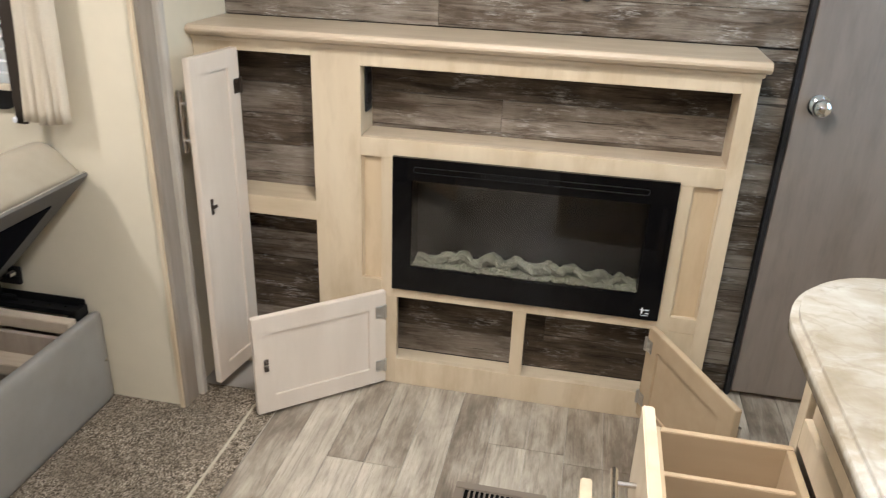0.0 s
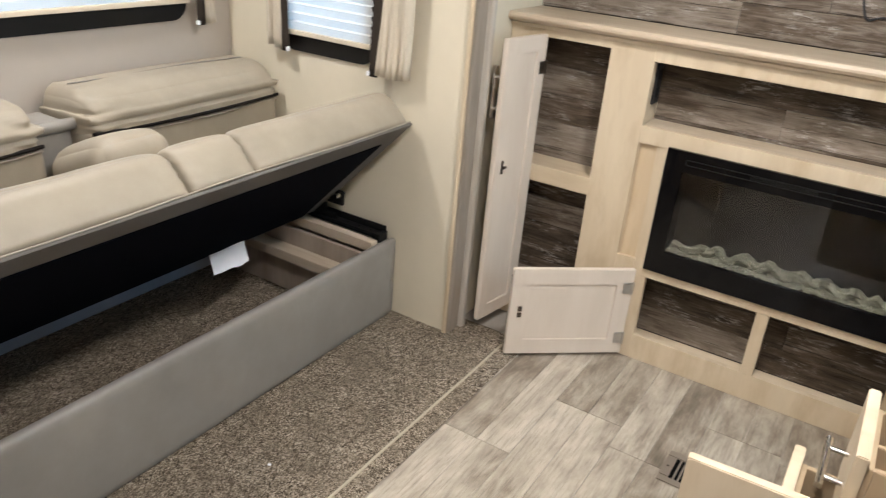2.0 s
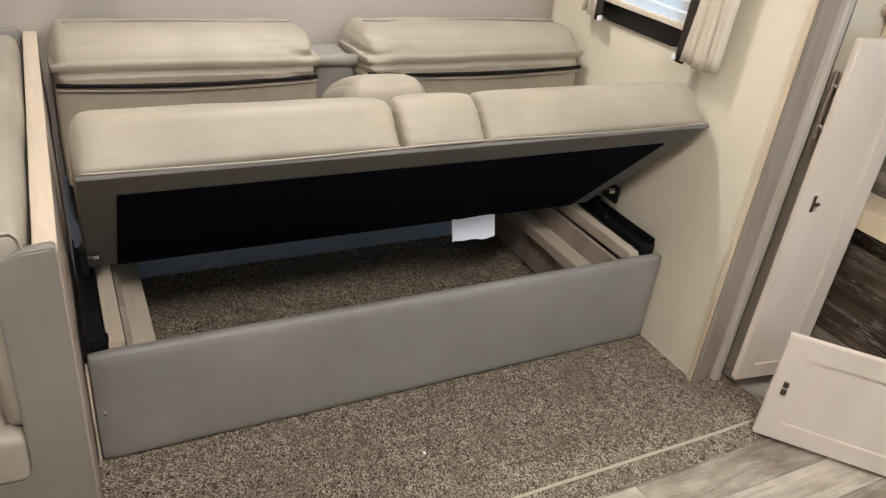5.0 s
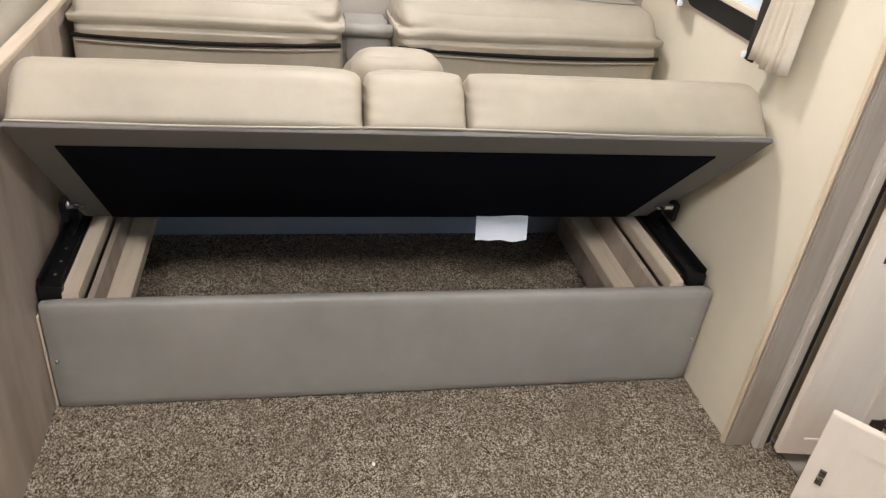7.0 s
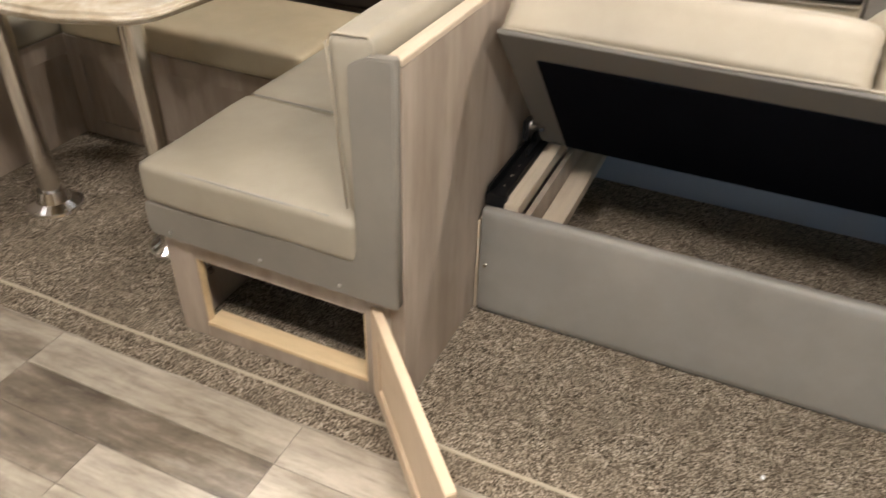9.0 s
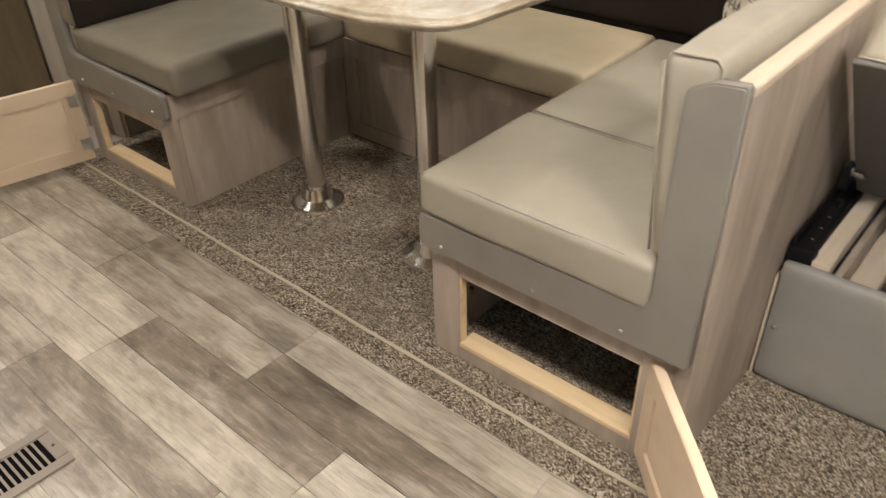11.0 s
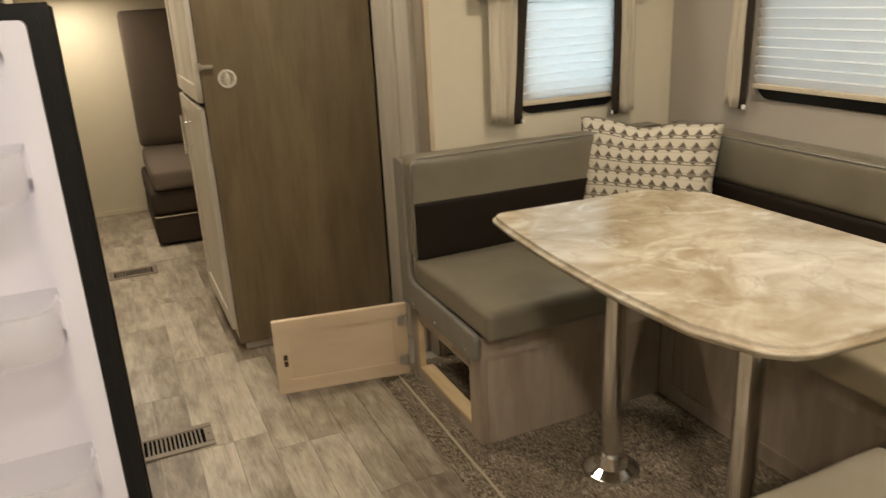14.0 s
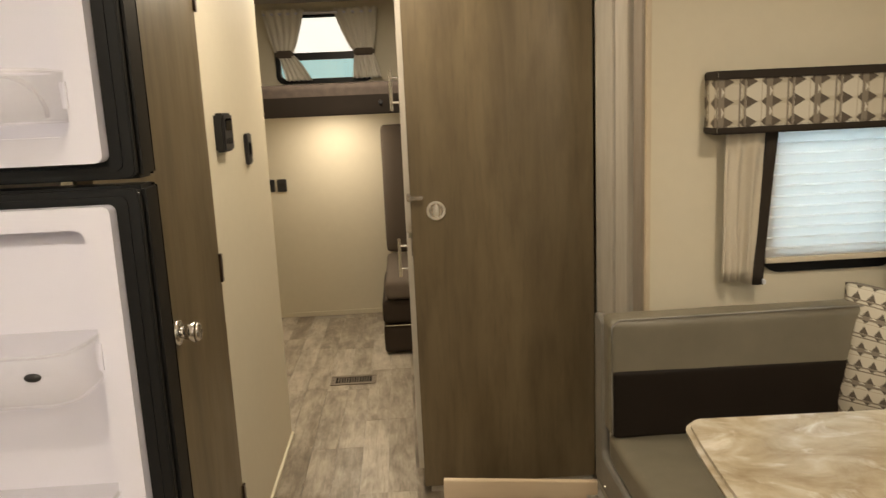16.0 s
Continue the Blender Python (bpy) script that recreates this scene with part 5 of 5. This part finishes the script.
# outer wall: u runs towards +y (seen looking towards -x)
ML = Matrix.Translation((XO, 0, 0)) @ Matrix.Rotation(radians(90), 4, "Z")
window("window_3", ML @ Matrix.Translation((WIN_S[0], 0, 0)), WIN_S[1] - WIN_S[0], WIN_S[2], WIN_S[3], 0.985, "wide window with a lowered white shade behind the sofa", (-0.10, WIN_S[1] - WIN_S[0] + 0.10, 1.30, 1.45), wide_pair(WIN_S))
window("window_4", ML @ Matrix.Translation((WIN_D[0], 0, 0)), WIN_D[1] - WIN_D[0], WIN_D[2], WIN_D[3], 0.925, "wide window with a lowered white shade behind the dinette", (-0.10, WIN_D[1] - WIN_D[0] + 0.10, 1.30, 1.45), wide_pair(WIN_D))
# kitchen side wall: u runs towards -y (seen looking towards +x)
window("window_6", Matrix.Translation((XR, WIN_K[1], 0)) @ Matrix.Rotation(radians(-90), 4, "Z"), WIN_K[1] - WIN_K[0], WIN_K[2], WIN_K[3], None, "bare window in the kitchen side wall")
# bunk window, bare glass with tied curtains
MB = Matrix.Translation((WIN_B[1], YB, 0)) @ Matrix.Rotation(math.pi, 4, "Z")
wb = window("window_5", MB, WIN_B[1] - WIN_B[0], WIN_B[2], WIN_B[3], None, "bunk window with tied-back cream curtains")
block("middle_bar", 0.0, 0.58, -0.006, 0.02, 1.655, 1.70, BLACK, wb, "black middle bar", 0.003, MB)
rod("curtain_rod", [MB @ Vector((u, -0.05, 1.93)) for u in (-0.06, 0.62)], 0.009, WHITEPLASTIC, wb, "white curtain rod")
SHAPES = (((-0.067, 0.191), (0.009, 0.102), (0.055, 0.215)), ((0.366, 0.643), (0.487, 0.599), (0.467, 0.648)))
for (t0, t1), (m0, m1), (b0, b1) in SHAPES:
    bm = bmesh.new()
    rows = []
    for j in range(27):
        z = 1.955 - j / 26 * 0.425
        f = (z - 1.69) / 0.265 if z > 1.69 else (1.69 - z) / 0.16
        e = min(1.0, abs(f)) ** 0.7
        u0, u1 = ((t0, t1) if z > 1.69 else (b0, b1))
        u0, u1 = m0 + (u0 - m0) * e, m1 + (u1 - m1) * e
        rows.append([bm.verts.new(MB @ Vector((u0 + (u1 - u0) * i / 40, -0.058 + (0.004 + 0.006 * e) * math.sin(i / 40 * math.tau * 5 + 0.4 * math.sin(z * 20)) + 0.004 * noise.noise((i * 0.4, z * 9, t0)), z + 0.004 * math.sin(i * 0.9)))) for i in range(41)])
    for j in range(26):
        for i in range(40):
            bm.faces.new((rows[j][i], rows[j][i + 1], rows[j + 1][i + 1], rows[j + 1][i]))
    cu = part("curtain", bm, BACKLITCLOTH, wb, "tied-back cream linen curtain, paler as if backlit", smooth=True)
    cu.modifiers.new("thick", "SOLIDIFY").thickness = 0.002
    block("tieback", m0 - 0.008, m1 + 0.008, -0.082, -0.036, 1.668, 1.712, TAUPECLOTH, cu, "taupe tie-back", 0.010, MB)

# bright distance outside the bunk window
def far(name, c, strength, z0, z1, label):
    n = Nodes(name, 0.9)
    n.color((0, 0, 0))
    n.t.links.new(n.mix(n.noise(n.coord(), 0.9, 3), c, [k * 0.82 for k in c]), n.b.inputs["Emission Color"])
    n.b.inputs["Emission Strength"].default_value = strength
    bm = bmesh.new()
    bx(bm, -9, 9, -12.2, -12.0, z0, z1)
    tagged(part("backdrop", bm, n.mat), label, "backdrop", kind="structure")


far("bright haze", (1.0, 1.0, 0.98), 1.7, 2.205, 7.0, "bright white sky in the distance")
far("pale teal distance", (0.42, 0.72, 0.78), 1.3, -0.2, 2.2, "pale teal distance outside")

# ---------------------------------------------------------------- pantry and corridor door
pa = thing("pantry_cabinet", (-0.1, -2.0, 0), "tall pantry cabinet with pale framed doors facing the corridor", "cabinet")
boxes("carcass", [(-0.41, 0.165, -2.36, -1.70, 0.035, TOP - 0.002)], WALNUT, pa, "", 0.002)
block("plinth", -0.41, 0.168, -2.34, -1.672, 0.0, 0.034, PALETRIM, pa, "pale plinth", 0.002)
boxes("front_stile", [(0.166, 0.186, -2.36, -1.662, 0.035, 0.075), (0.166, 0.186, -1.69, -1.662, 0.075, TOP - 0.002), (0.166, 0.186, -2.36, -2.31, 0.075, TOP - 0.002)], MAPLE, pa, "", 0.002)
for z0, h, hz in ((0.08, 0.83, 0.62), (0.93, 1.04, 0.40)):
    m = Matrix.Translation((0.207, -1.694, z0)) @ Matrix.Rotation(radians(-90), 4, "Z") @ Matrix.Scale(-1, 4, (0, 1, 0))
    d = shaker(pa, m, 0.62, h, name="pantry_door", label="pale framed door", face=PALETRIM, inner=PALETRIM)
    bar_handle(d, Matrix.Translation((0.207, -2.055, z0 + hz)) @ Matrix.Rotation(radians(90), 4, "Z"), 0.15, 0.006, 0.030)
pd = thing("corridor_door", (-0.1, -1.65, 0.04), "brown walnut door leaf folded open against the pantry", "door")
block("door_leaf", -0.412, 0.190, -1.668, -1.640, 0.038, TOP - 0.03, WALNUT, pd, "", 0.0025)
bm = bmesh.new()
PX, PZ = 0.108, 1.008
turn = [(PX + math.cos(k), PZ + math.sin(k)) for k in np.linspace(0, math.tau, 33)[:-1]]
circle = lambda r: [(PX + (x - PX) * r, PZ + (z - PZ) * r) for x, z in turn]
ring(bm, circle(0.0310), circle(0.0235), -1.640, -1.6345)
bmesh.ops.bevel(bm, geom=[e for e in bm.edges if all(v.co.y > -1.635 for v in e.verts)], offset=0.0018, segments=2, affect="EDGES")
pull = part("flush_pull", bm, SATIN, pd, "round chrome pull ring")
bm = bmesh.new()
prism(bm, circle(0.0238), -1.6398, -1.6388)
part("dish", bm, STEEL, pull, "steel dish")
bm = bmesh.new()
bmesh.ops.create_uvsphere(bm, u_segments=18, v_segments=12, radius=1, matrix=Matrix.Translation((PX, -1.6385, PZ)) @ Matrix.Diagonal((0.0095, 0.007, 0.0215, 1)))
part("thumb_bar", bm, SATIN, pull, "rounded upright thumb bar", smooth=True)
boxes("latch", [(0.150, 0.192, -1.6395, -1.630, 1.045, 1.058), (0.186, 0.202, -1.652, -1.632, 1.040, 1.066)], STEEL, pd, "small steel latch", 0.002)
boxes("edge_latch", [(0.1905, 0.1935, -1.66, -1.645, 0.86, 0.92)], BRASS, pd, "bronze edge plate", 0.0005)

bdr = thing("bathroom_door", (0.72, -0.8, 0), "walnut bathroom door with a satin knob", "door")
block("door_leaf", 0.706, 0.732, -1.196, -0.445, 0.02, 1.96, WALNUT, bdr, "", 0.002)
bm = bmesh.new()
cyl(bm, (0.705, -0.765, 0.90), (0.695, -0.765, 0.90), 0.027, 0.026, 24)
cyl(bm, (0.695, -0.765, 0.90), (0.662, -0.765, 0.90), 0.011, 0.022, 24)
cyl(bm, (0.662, -0.765, 0.90), (0.654, -0.765, 0.90), 0.022, 0.017, 24)
part("knob", bm, STEEL, bdr, "satin steel knob", smooth=True)
boxes("hinge_leaf", [(0.700, 0.707, -1.204, -1.186, z, z + 0.075) for z in (0.25, 0.91, 1.60)], BRASS, bdr, "bronze hinge", 0.001)

th = thing("thermostat", (0.72, -1.45, 1.30), "black thermostat on the corridor wall", "thermostat")
block("housing", 0.705, 0.7345, -1.510, -1.395, 1.240, 1.350, BLACKPLASTIC, th, "", 0.006)
block("display", 0.7035, 0.7055, -1.490, -1.415, 1.300, 1.335, GLOSS, th, "dark display", 0.001)
boxes("button", [(0.702, 0.7055, -1.485 + 0.028 * k, -1.467 + 0.028 * k, 1.262, 1.278) for k in range(3)], SLATE, th, "", 0.001)
sw = thing("light_switch", (0.73, -1.83, 1.23), "black rocker switch on the corridor wall", "switch")
block("plate", 0.723, 0.7345, -1.868, -1.788, 1.175, 1.280, BLACKPLASTIC, sw, "", 0.004)
block("rocker", 0.717, 0.7235, -1.842, -1.814, 1.205, 1.250, SLATE, sw, "", 0.003)
for k, (x, y) in enumerate(((0.985, 0), (1.06, 0))):
    ol = thing("wall_socket", (x, YB, 0.88), "small black socket on the rear wall", "socket", "rear sockets")
    block("plate", x - 0.03, x + 0.03, YB + 0.0005, YB + 0.012, 0.84, 0.92, BLACKPLASTIC, ol, "", 0.004)
    boxes("slot", [(x - 0.012, x - 0.004, YB + 0.0115, YB + 0.014, 0.865, 0.895), (x + 0.004, x + 0.012, YB + 0.0115, YB + 0.014, 0.865, 0.895)], SLATE, ol, "", 0.001)

# ---------------------------------------------------------------- refrigerator with open doors
fr = thing("refrigerator", (1.45, 0.1, 0), "black refrigerator with both doors swung open, white shelves inside", "refrigerator")
boxes("body", [(1.16, XR - 0.01, -0.39, -0.345, 0.36, 1.78), (1.16, XR - 0.01, 0.40, 0.44, 0.36, 1.78), (1.16, XR - 0.01, -0.345, 0.40, 0.36, 0.40), (1.16, XR - 0.01, -0.345, 0.40, 1.74, 1.78), (1.16, XR - 0.01, -0.345, 0.40, 1.24, 1.30), (XR - 0.05, XR - 0.01, -0.345, 0.40, 0.40, 1.74)], WHITEPLASTIC, fr, "white refrigerator cabinet", 0.004)


block("toe_drawer", 1.16, XR - 0.01, -0.39, 0.44, 0.012, 0.355, MAPLE, fr, "maple panel under the refrigerator", 0.003)


def tray(x0, x1, y0, y1, r, z0, z1, t=0.003):
    """A shallow bin, open above, its two outer corners rounded and its walls leaning out a little."""
    def outline(d, lean):
        x, y, e, rr = x0 + d - lean, x1 - d + lean, y1 - d + lean, r - d
        left = [(x + rr * (1 - math.cos(a)), e - rr * (1 - math.sin(a))) for a in np.linspace(0, math.pi / 2, 8)]
        right = [(y - rr * (1 - math.cos(a)), e - rr * (1 - math.sin(a))) for a in np.linspace(math.pi / 2, 0, 8)]
        return [(x, y0 + d)] + left + right + [(y, y0 + d)]
    bm = bmesh.new()
    loops = [[bm.verts.new((px, py, z)) for px, py in outline(d, k)] for d, k, z in ((0, 0, z0), (0, 0.006, z1), (t, 0.006, z1), (t, 0, z0 + t))]
    for p, q in zip(loops, loops[1:]):
        for i in range(len(p)):
            j = (i + 1) % len(p)
            bm.faces.new((p[i], p[j], q[j], q[i]))
    bm.faces.new(loops[0][::-1])
    bm.faces.new(loops[-1])
    bmesh.ops.recalc_face_normals(bm, faces=bm.faces)
    soften(bm)
    return bm


def fridge_door(z0, z1, bins):
    """An open door whose inner face looks towards +y at y = -0.2."""
    X0, X1 = 0.546, 1.150
    d = block("refrigerator_door", X0, X1, -0.262, -0.206, z0, z1, SLATE, fr, "black door", 0.006)
    block("door_skin", X0 + 0.002, X1 - 0.002, -0.270, -0.263, z0 + 0.002, z1 - 0.002, BLACK, d, "glossy black outer skin", 0.003)
    bm = bmesh.new()
    ring(bm, rrect(X0 + 0.003, X1 - 0.003, z0 + 0.003, z1 - 0.003, 0.010, 3), rrect(X0 + 0.036, X1 - 0.036, z0 + 0.026, z1 - 0.026, 0.012, 3), -0.2055, -0.194)
    bev(bm, 0.002)
    part("gasket", bm, SLATE, d, "dark door gasket")
    bm = bmesh.new()
    ring(bm, rrect(X0 + 0.018, X1 - 0.018, z0 + 0.012, z1 - 0.012, 0.010, 3), rrect(X0 + 0.025, X1 - 0.025, z0 + 0.018, z1 - 0.018, 0.010, 3), -0.1938, -0.191)
    part("gasket_lip", bm, SLATE, d, "raised gasket lip")
    bm = bmesh.new()
    ring(bm, rrect(X0 + 0.034, X1 - 0.034, z0 + 0.024, z1 - 0.022, 0.010, 10), rrect(X0 + 0.068, X1 - 0.068, z0 + 0.058, z1 - 0.050, 0.016, 10), -0.2050, -0.170)
    part("liner_rim", bm, WHITEPLASTIC, d, "white moulded liner rim")
    block("liner", X0 + 0.060, X1 - 0.060, -0.2055, -0.199, z0 + 0.050, z1 - 0.044, WHITEPLASTIC, d, "white moulded liner", 0)
    for z, h in bins:
        b = part("bin", tray(X0 + 0.072, X1 - 0.072, -0.1985, -0.092, 0.034, z, z + h), CLEAR, d, "clear plastic door bin")
        rod("bin_rim", [(X0 + 0.068, -0.190, z + h), (X0 + 0.068, -0.126, z + h), (X0 + 0.078, -0.098, z + h), (X0 + 0.102, -0.087, z + h), (X1 - 0.102, -0.087, z + h), (X1 - 0.078, -0.098, z + h), (X1 - 0.068, -0.126, z + h), (X1 - 0.068, -0.190, z + h)], 0.0028, CLEAR, b)
        for x in (X0 + 0.060, X1 - 0.074):
            block("bin_lug", x, x + 0.014, -0.1985, -0.166, z + 0.012, z + h - 0.006, WHITEPLASTIC, b, "white lug", 0.005)
    return d


dlow = fridge_door(0.40, 1.262, ((0.50, 0.085), (0.780, 0.075), (1.010, 0.065)))
dup = fridge_door(1.270, 1.775, ((1.345, 0.06), (1.56, 0.07)))
rod("egg_tray_arch", [(0.67 + 0.05 * math.cos(a), -0.13, 1.352 + 0.05 * math.sin(a)) for a in np.linspace(0, math.pi, 16)], 0.003, CLEAR, dup)
rod("embossed_mark", [(0.745, -0.1955, 1.55), (0.775, -0.1955, 1.55), (0.760, -0.1955, 1.578)], 0.0012, plain("grey ink", (0.45, 0.45, 0.47)), dup, "embossed triangle", 6, True)
bm = bmesh.new()
bmesh.ops.create_uvsphere(bm, u_segments=14, v_segments=8, radius=0.008, matrix=Matrix.Translation((0.662, -0.0885, 1.050)) @ Matrix.Diagonal((1.3, 0.4, 0.7, 1)))
part("stop_button", bm, BLACKPLASTIC, dlow, "small dark plug")

# ---------------------------------------------------------------- bunk room
bk = thing("bunk_bed", (0.5, -3.6, 1.3), "upper bunk with a dark front rail and brown patterned mattress", "bunk")
block("front_rail", XL + 0.002, XR - 0.002, -3.12, -3.09, 1.314, 1.412, BROWN, bk, "dark brown front rail", 0.004)
block("deck", XL + 0.002, XR - 0.002, YB + 0.002, -3.121, 1.336, 1.360, WALL, bk, "pale deck underside", 0)
cushion("mattress", Matrix.Translation((0.62, -3.60, 1.424)), (2.1, 0.97, 0.105), 0.03, plain("brown printed ticking", (0.065, 0.048, 0.038), 0.85, spot=0.55, scale=26), bk, "brown mottled mattress", (0, 0, 0.006), 14, 0.003, 90)
bm = bmesh.new()
cyl(bm, (0.30, -3.089, 1.372), (0.30, -3.080, 1.372), 0.012, 0.010, 14)
part("button", bm, BLACKPLASTIC, bk)
SUEDEBROWN = fabric("dark brown suede", (0.038, 0.027, 0.019))
js = thing("bunk_sofa", (0.1, -3.6, 0), "taupe suede fold-out seat with a tall back cushion under the bunk", "sofa")
for nm, (x0, x1, y0, y1, z0, z1), mt, r in (("seat_base", (XL + 0.01, 0.355, -4.02, -3.19, 0.012, 0.17), SUEDEBROWN, 0.02), ("middle_cushion", (XL + 0.01, 0.358, -4.02, -3.20, 0.172, 0.31), SUEDEBROWN, 0.03),
                                           ("seat_cushion", (XL + 0.01, 0.335, -4.0, -3.18, 0.312, 0.425), TAUPECLOTH, 0.03), ("back_cushion", (XL + 0.01, 0.335, -4.09, -3.97, 0.428, 1.235), TAUPECLOTH, 0.03)):
    cushion(nm, Matrix.Translation(((x0 + x1) / 2, (y0 + y1) / 2, (z0 + z1) / 2)), (x1 - x0, y1 - y0, z1 - z0), r, mt, js, "taupe suede cushion" if mt is TAUPECLOTH else "dark brown suede block", (0, 0.003, 0.004), 10, 0.002)
rod("steel_strip", [(XL + 0.03, -3.186, 0.171), (0.35, -3.186, 0.171)], 0.004, STEEL, js, "thin steel strip")
tagged(boxes("baseboard", [(0.36, 1.0, YB + 0.0005, YB + 0.010, 0.0, 0.030)], WALL, w=0.002), "cream base strip", "baseboard", kind="structure")
tagged(boxes("baseboard_corridor", [(0.724, 0.7345, -2.22, -1.21, 0.0, 0.022)], WALL, w=0.002), "cream base strip", "baseboard", kind="structure")


# ---------------------------------------------------------------- floor grilles
def grille(x0, x1, y0, y1):
    g = thing("floor_grille", ((x0 + x1) / 2, (y0 + y1) / 2, 0), "taupe metal floor heating grille", "floor grille", "floor grilles")
    bm = bmesh.new()
    bx(bm, x0, x1, y0, y1, 0.0005, 0.0015)
    part("well", bm, WELL, g)
    r = 0.025
    rim = boxes("rim", [(x0 - r, x1 + r, y0 - r, y0, 0.0008, 0.0046), (x0 - r, x1 + r, y1, y1 + r, 0.0008, 0.0046), (x0 - r, x0, y0, y1, 0.0008, 0.0046), (x1, x1 + r, y0, y1, 0.0008, 0.0046)], TAUPEMETAL, g, "", 0.0018)
    for x in (x0 - r / 2, x1 + r / 2):
        bm = bmesh.new()
        cyl(bm, (x, (y0 + y1) / 2, 0.0044), (x, (y0 + y1) / 2, 0.0056), 0.004, 0.003, 10)
        part("screw", bm, BRASS, rim)
    n = 13
    for k in range(n):
        x = x0 + (k + 1) * (x1 - x0) / (n + 1)
        block("louvre", x - 0.0024, x + 0.0024, y0, y1, 0.0015, 0.0026, TAUPEMETAL, g, "", 0)


grille(0.395, 0.575, 2.125, 2.215)
grille(0.397, 0.572, -1.172, -1.085)
grille(0.378, 0.555, -0.150, -0.070)
grille(0.420, 0.600, -2.880, -2.800)

# small white scrap of paper on the carpet
bm = bmesh.new()
bmesh.ops.create_icosphere(bm, subdivisions=1, radius=0.006, matrix=Matrix.Translation((-0.45, 1.52, 0.013)) @ Matrix.Diagonal((1, 0.7, 0.5, 1)))
tagged(part("lint", bm, PAPER), "tiny white scrap lying on the carpet", "scrap")

# ---------------------------------------------------------------- ceiling lamps
for x, y, z, w in LAMPS:
    cl = thing("ceiling_light", (x, y, z), "round flush ceiling light, switched on", "ceiling light", "ceiling lights")
    top = STOP if x < XL else TOP
    bm = bmesh.new()
    cyl(bm, (x, y, top - 0.022), (x, y, top - 0.001), 0.075, 0.08, 28)
    part("housing", bm, WHITEPLASTIC, cl, "white housing")
    bm = bmesh.new()
    cyl(bm, (x, y, top - 0.027), (x, y, top - 0.0225), 0.064, 0.066, 28)
    part("diffuser", bm, LAMP, cl, "glowing diffuser")
    la = new("ceiling_lamp_glow", bpy.data.lights.new("ceiling_lamp_glow", "AREA"))
    la.data.shape, la.data.size, la.data.energy, la.data.color = "DISK", 0.13, w, WARM
    la.location = (x, y, top - 0.030)
bl = thing("bunk_reading_light", (0.62, -4.0, 1.30), "small light under the bunk, switched on", "reading light")
block("housing", 0.56, 0.68, -3.81, -3.75, 1.3305, 1.3357, WHITEPLASTIC, bl, "", 0.004)
block("diffuser", 0.57, 0.67, -3.805, -3.755, 1.3285, 1.3302, LAMP, bl, "glowing diffuser", 0)
la = new("bunk_light_glow", bpy.data.lights.new("bunk_light_glow", "AREA"))
la.data.shape, la.data.size, la.data.energy, la.data.color = "SQUARE", 0.08, 6.5, WARM
la.location = (0.62, -3.78, 1.326)
# daylight in the window openings, outside the shades
for nm, loc, rot, sx, sy, e in (("daylight_sofa", (XO - 0.045, (WIN_S[0] + WIN_S[1]) / 2, 1.17), (0, -90, 0), 0.44, 1.0, 3.2), ("daylight_dinette", (XO - 0.045, (WIN_D[0] + WIN_D[1]) / 2, 1.15), (0, -90, 0), 0.44, 1.38, 2.6),
                            ("daylight_front", ((WIN_F[0] + WIN_F[1]) / 2, YF + 0.045, 1.10), (-90, 0, 0), 0.34, 0.44, 1.0), ("daylight_rear", ((WIN_R[0] + WIN_R[1]) / 2, YR - 0.045, 1.10), (90, 0, 0), 0.34, 0.44, 1.6),
                            ("daylight_kitchen", (XR + 0.045, (WIN_K[0] + WIN_K[1]) / 2, 1.31), (0, 90, 0), 0.78, 0.40, 4.6)):
    la = new(nm, bpy.data.lights.new(nm, "AREA"))
    la.data.shape, la.data.size, la.data.size_y, la.data.energy, la.data.color = "RECTANGLE", sx, sy, e * 1.25, (0.52, 0.80, 1.0)
    la.matrix_world = pose(*loc, *rot)

# ---------------------------------------------------------------- floor planks, nearest the walk
random.seed(11)
PW, LONG, shapes = 0.1035, 0.64, {}
STARTS = {0: -0.61, 1: -0.945, 2: -0.41, -1: -0.75, 3: -0.79}
DARKS = {(0, -0.3), (1, -0.9), (1, 0.3), (2, 0.0), (2, -1.3), (4, -0.1), (4, -0.7), (6, -1.1), (0, 2.2), (2, 2.5), (5, 2.5), (7, 2.2), (3, 1.1), (8, 0.9)}
PALES = {(1, -0.3), (0, 0.3), (2, -0.6), (3, -0.6), (5, -0.8), (4, -1.4), (3, 0.0), (1, 2.2), (3, 2.5), (4, 2.5), (2, 0.7), (3, 0.5), (1, 0.9), (4, 0.5), (2, 1.8), (3, 1.8), (0, 1.6)}
for col in range(-1, 19):
    x0 = -0.1945 + col * PW
    if x0 > XR - 0.1:
        break
    y = STARTS.get(col // 2, -0.61 + 0.213 * ((col // 2) * 2 % 3)) - 6 * LONG
    while y < YP:
        a, b = max(y, YB), min(y + LONG, YP)
        y += LONG
        if b - a < 0.02:
            continue
        tone = 0 if any(c == col and a <= p < b for c, p in DARKS) else 2 if any(c == col and a <= p < b for c, p in PALES) else random.choice((0, 1, 1, 1, 2, 2))
        key = round(b - a, 3), tone
        if key not in shapes:
            bm = bmesh.new()
            bx(bm, 0.0007, PW - 0.0007, 0.0007, key[0] - 0.0007, -0.0039, 0)
            me = bpy.data.meshes.new("plank")
            bm.to_mesh(me)
            bm.free()
            me.materials.append(FLOORMATS[tone])
            shapes[key] = me
        ob = new("plank", shapes[key])
        ob.parent = floor
        ob.location = (x0, a, 0)
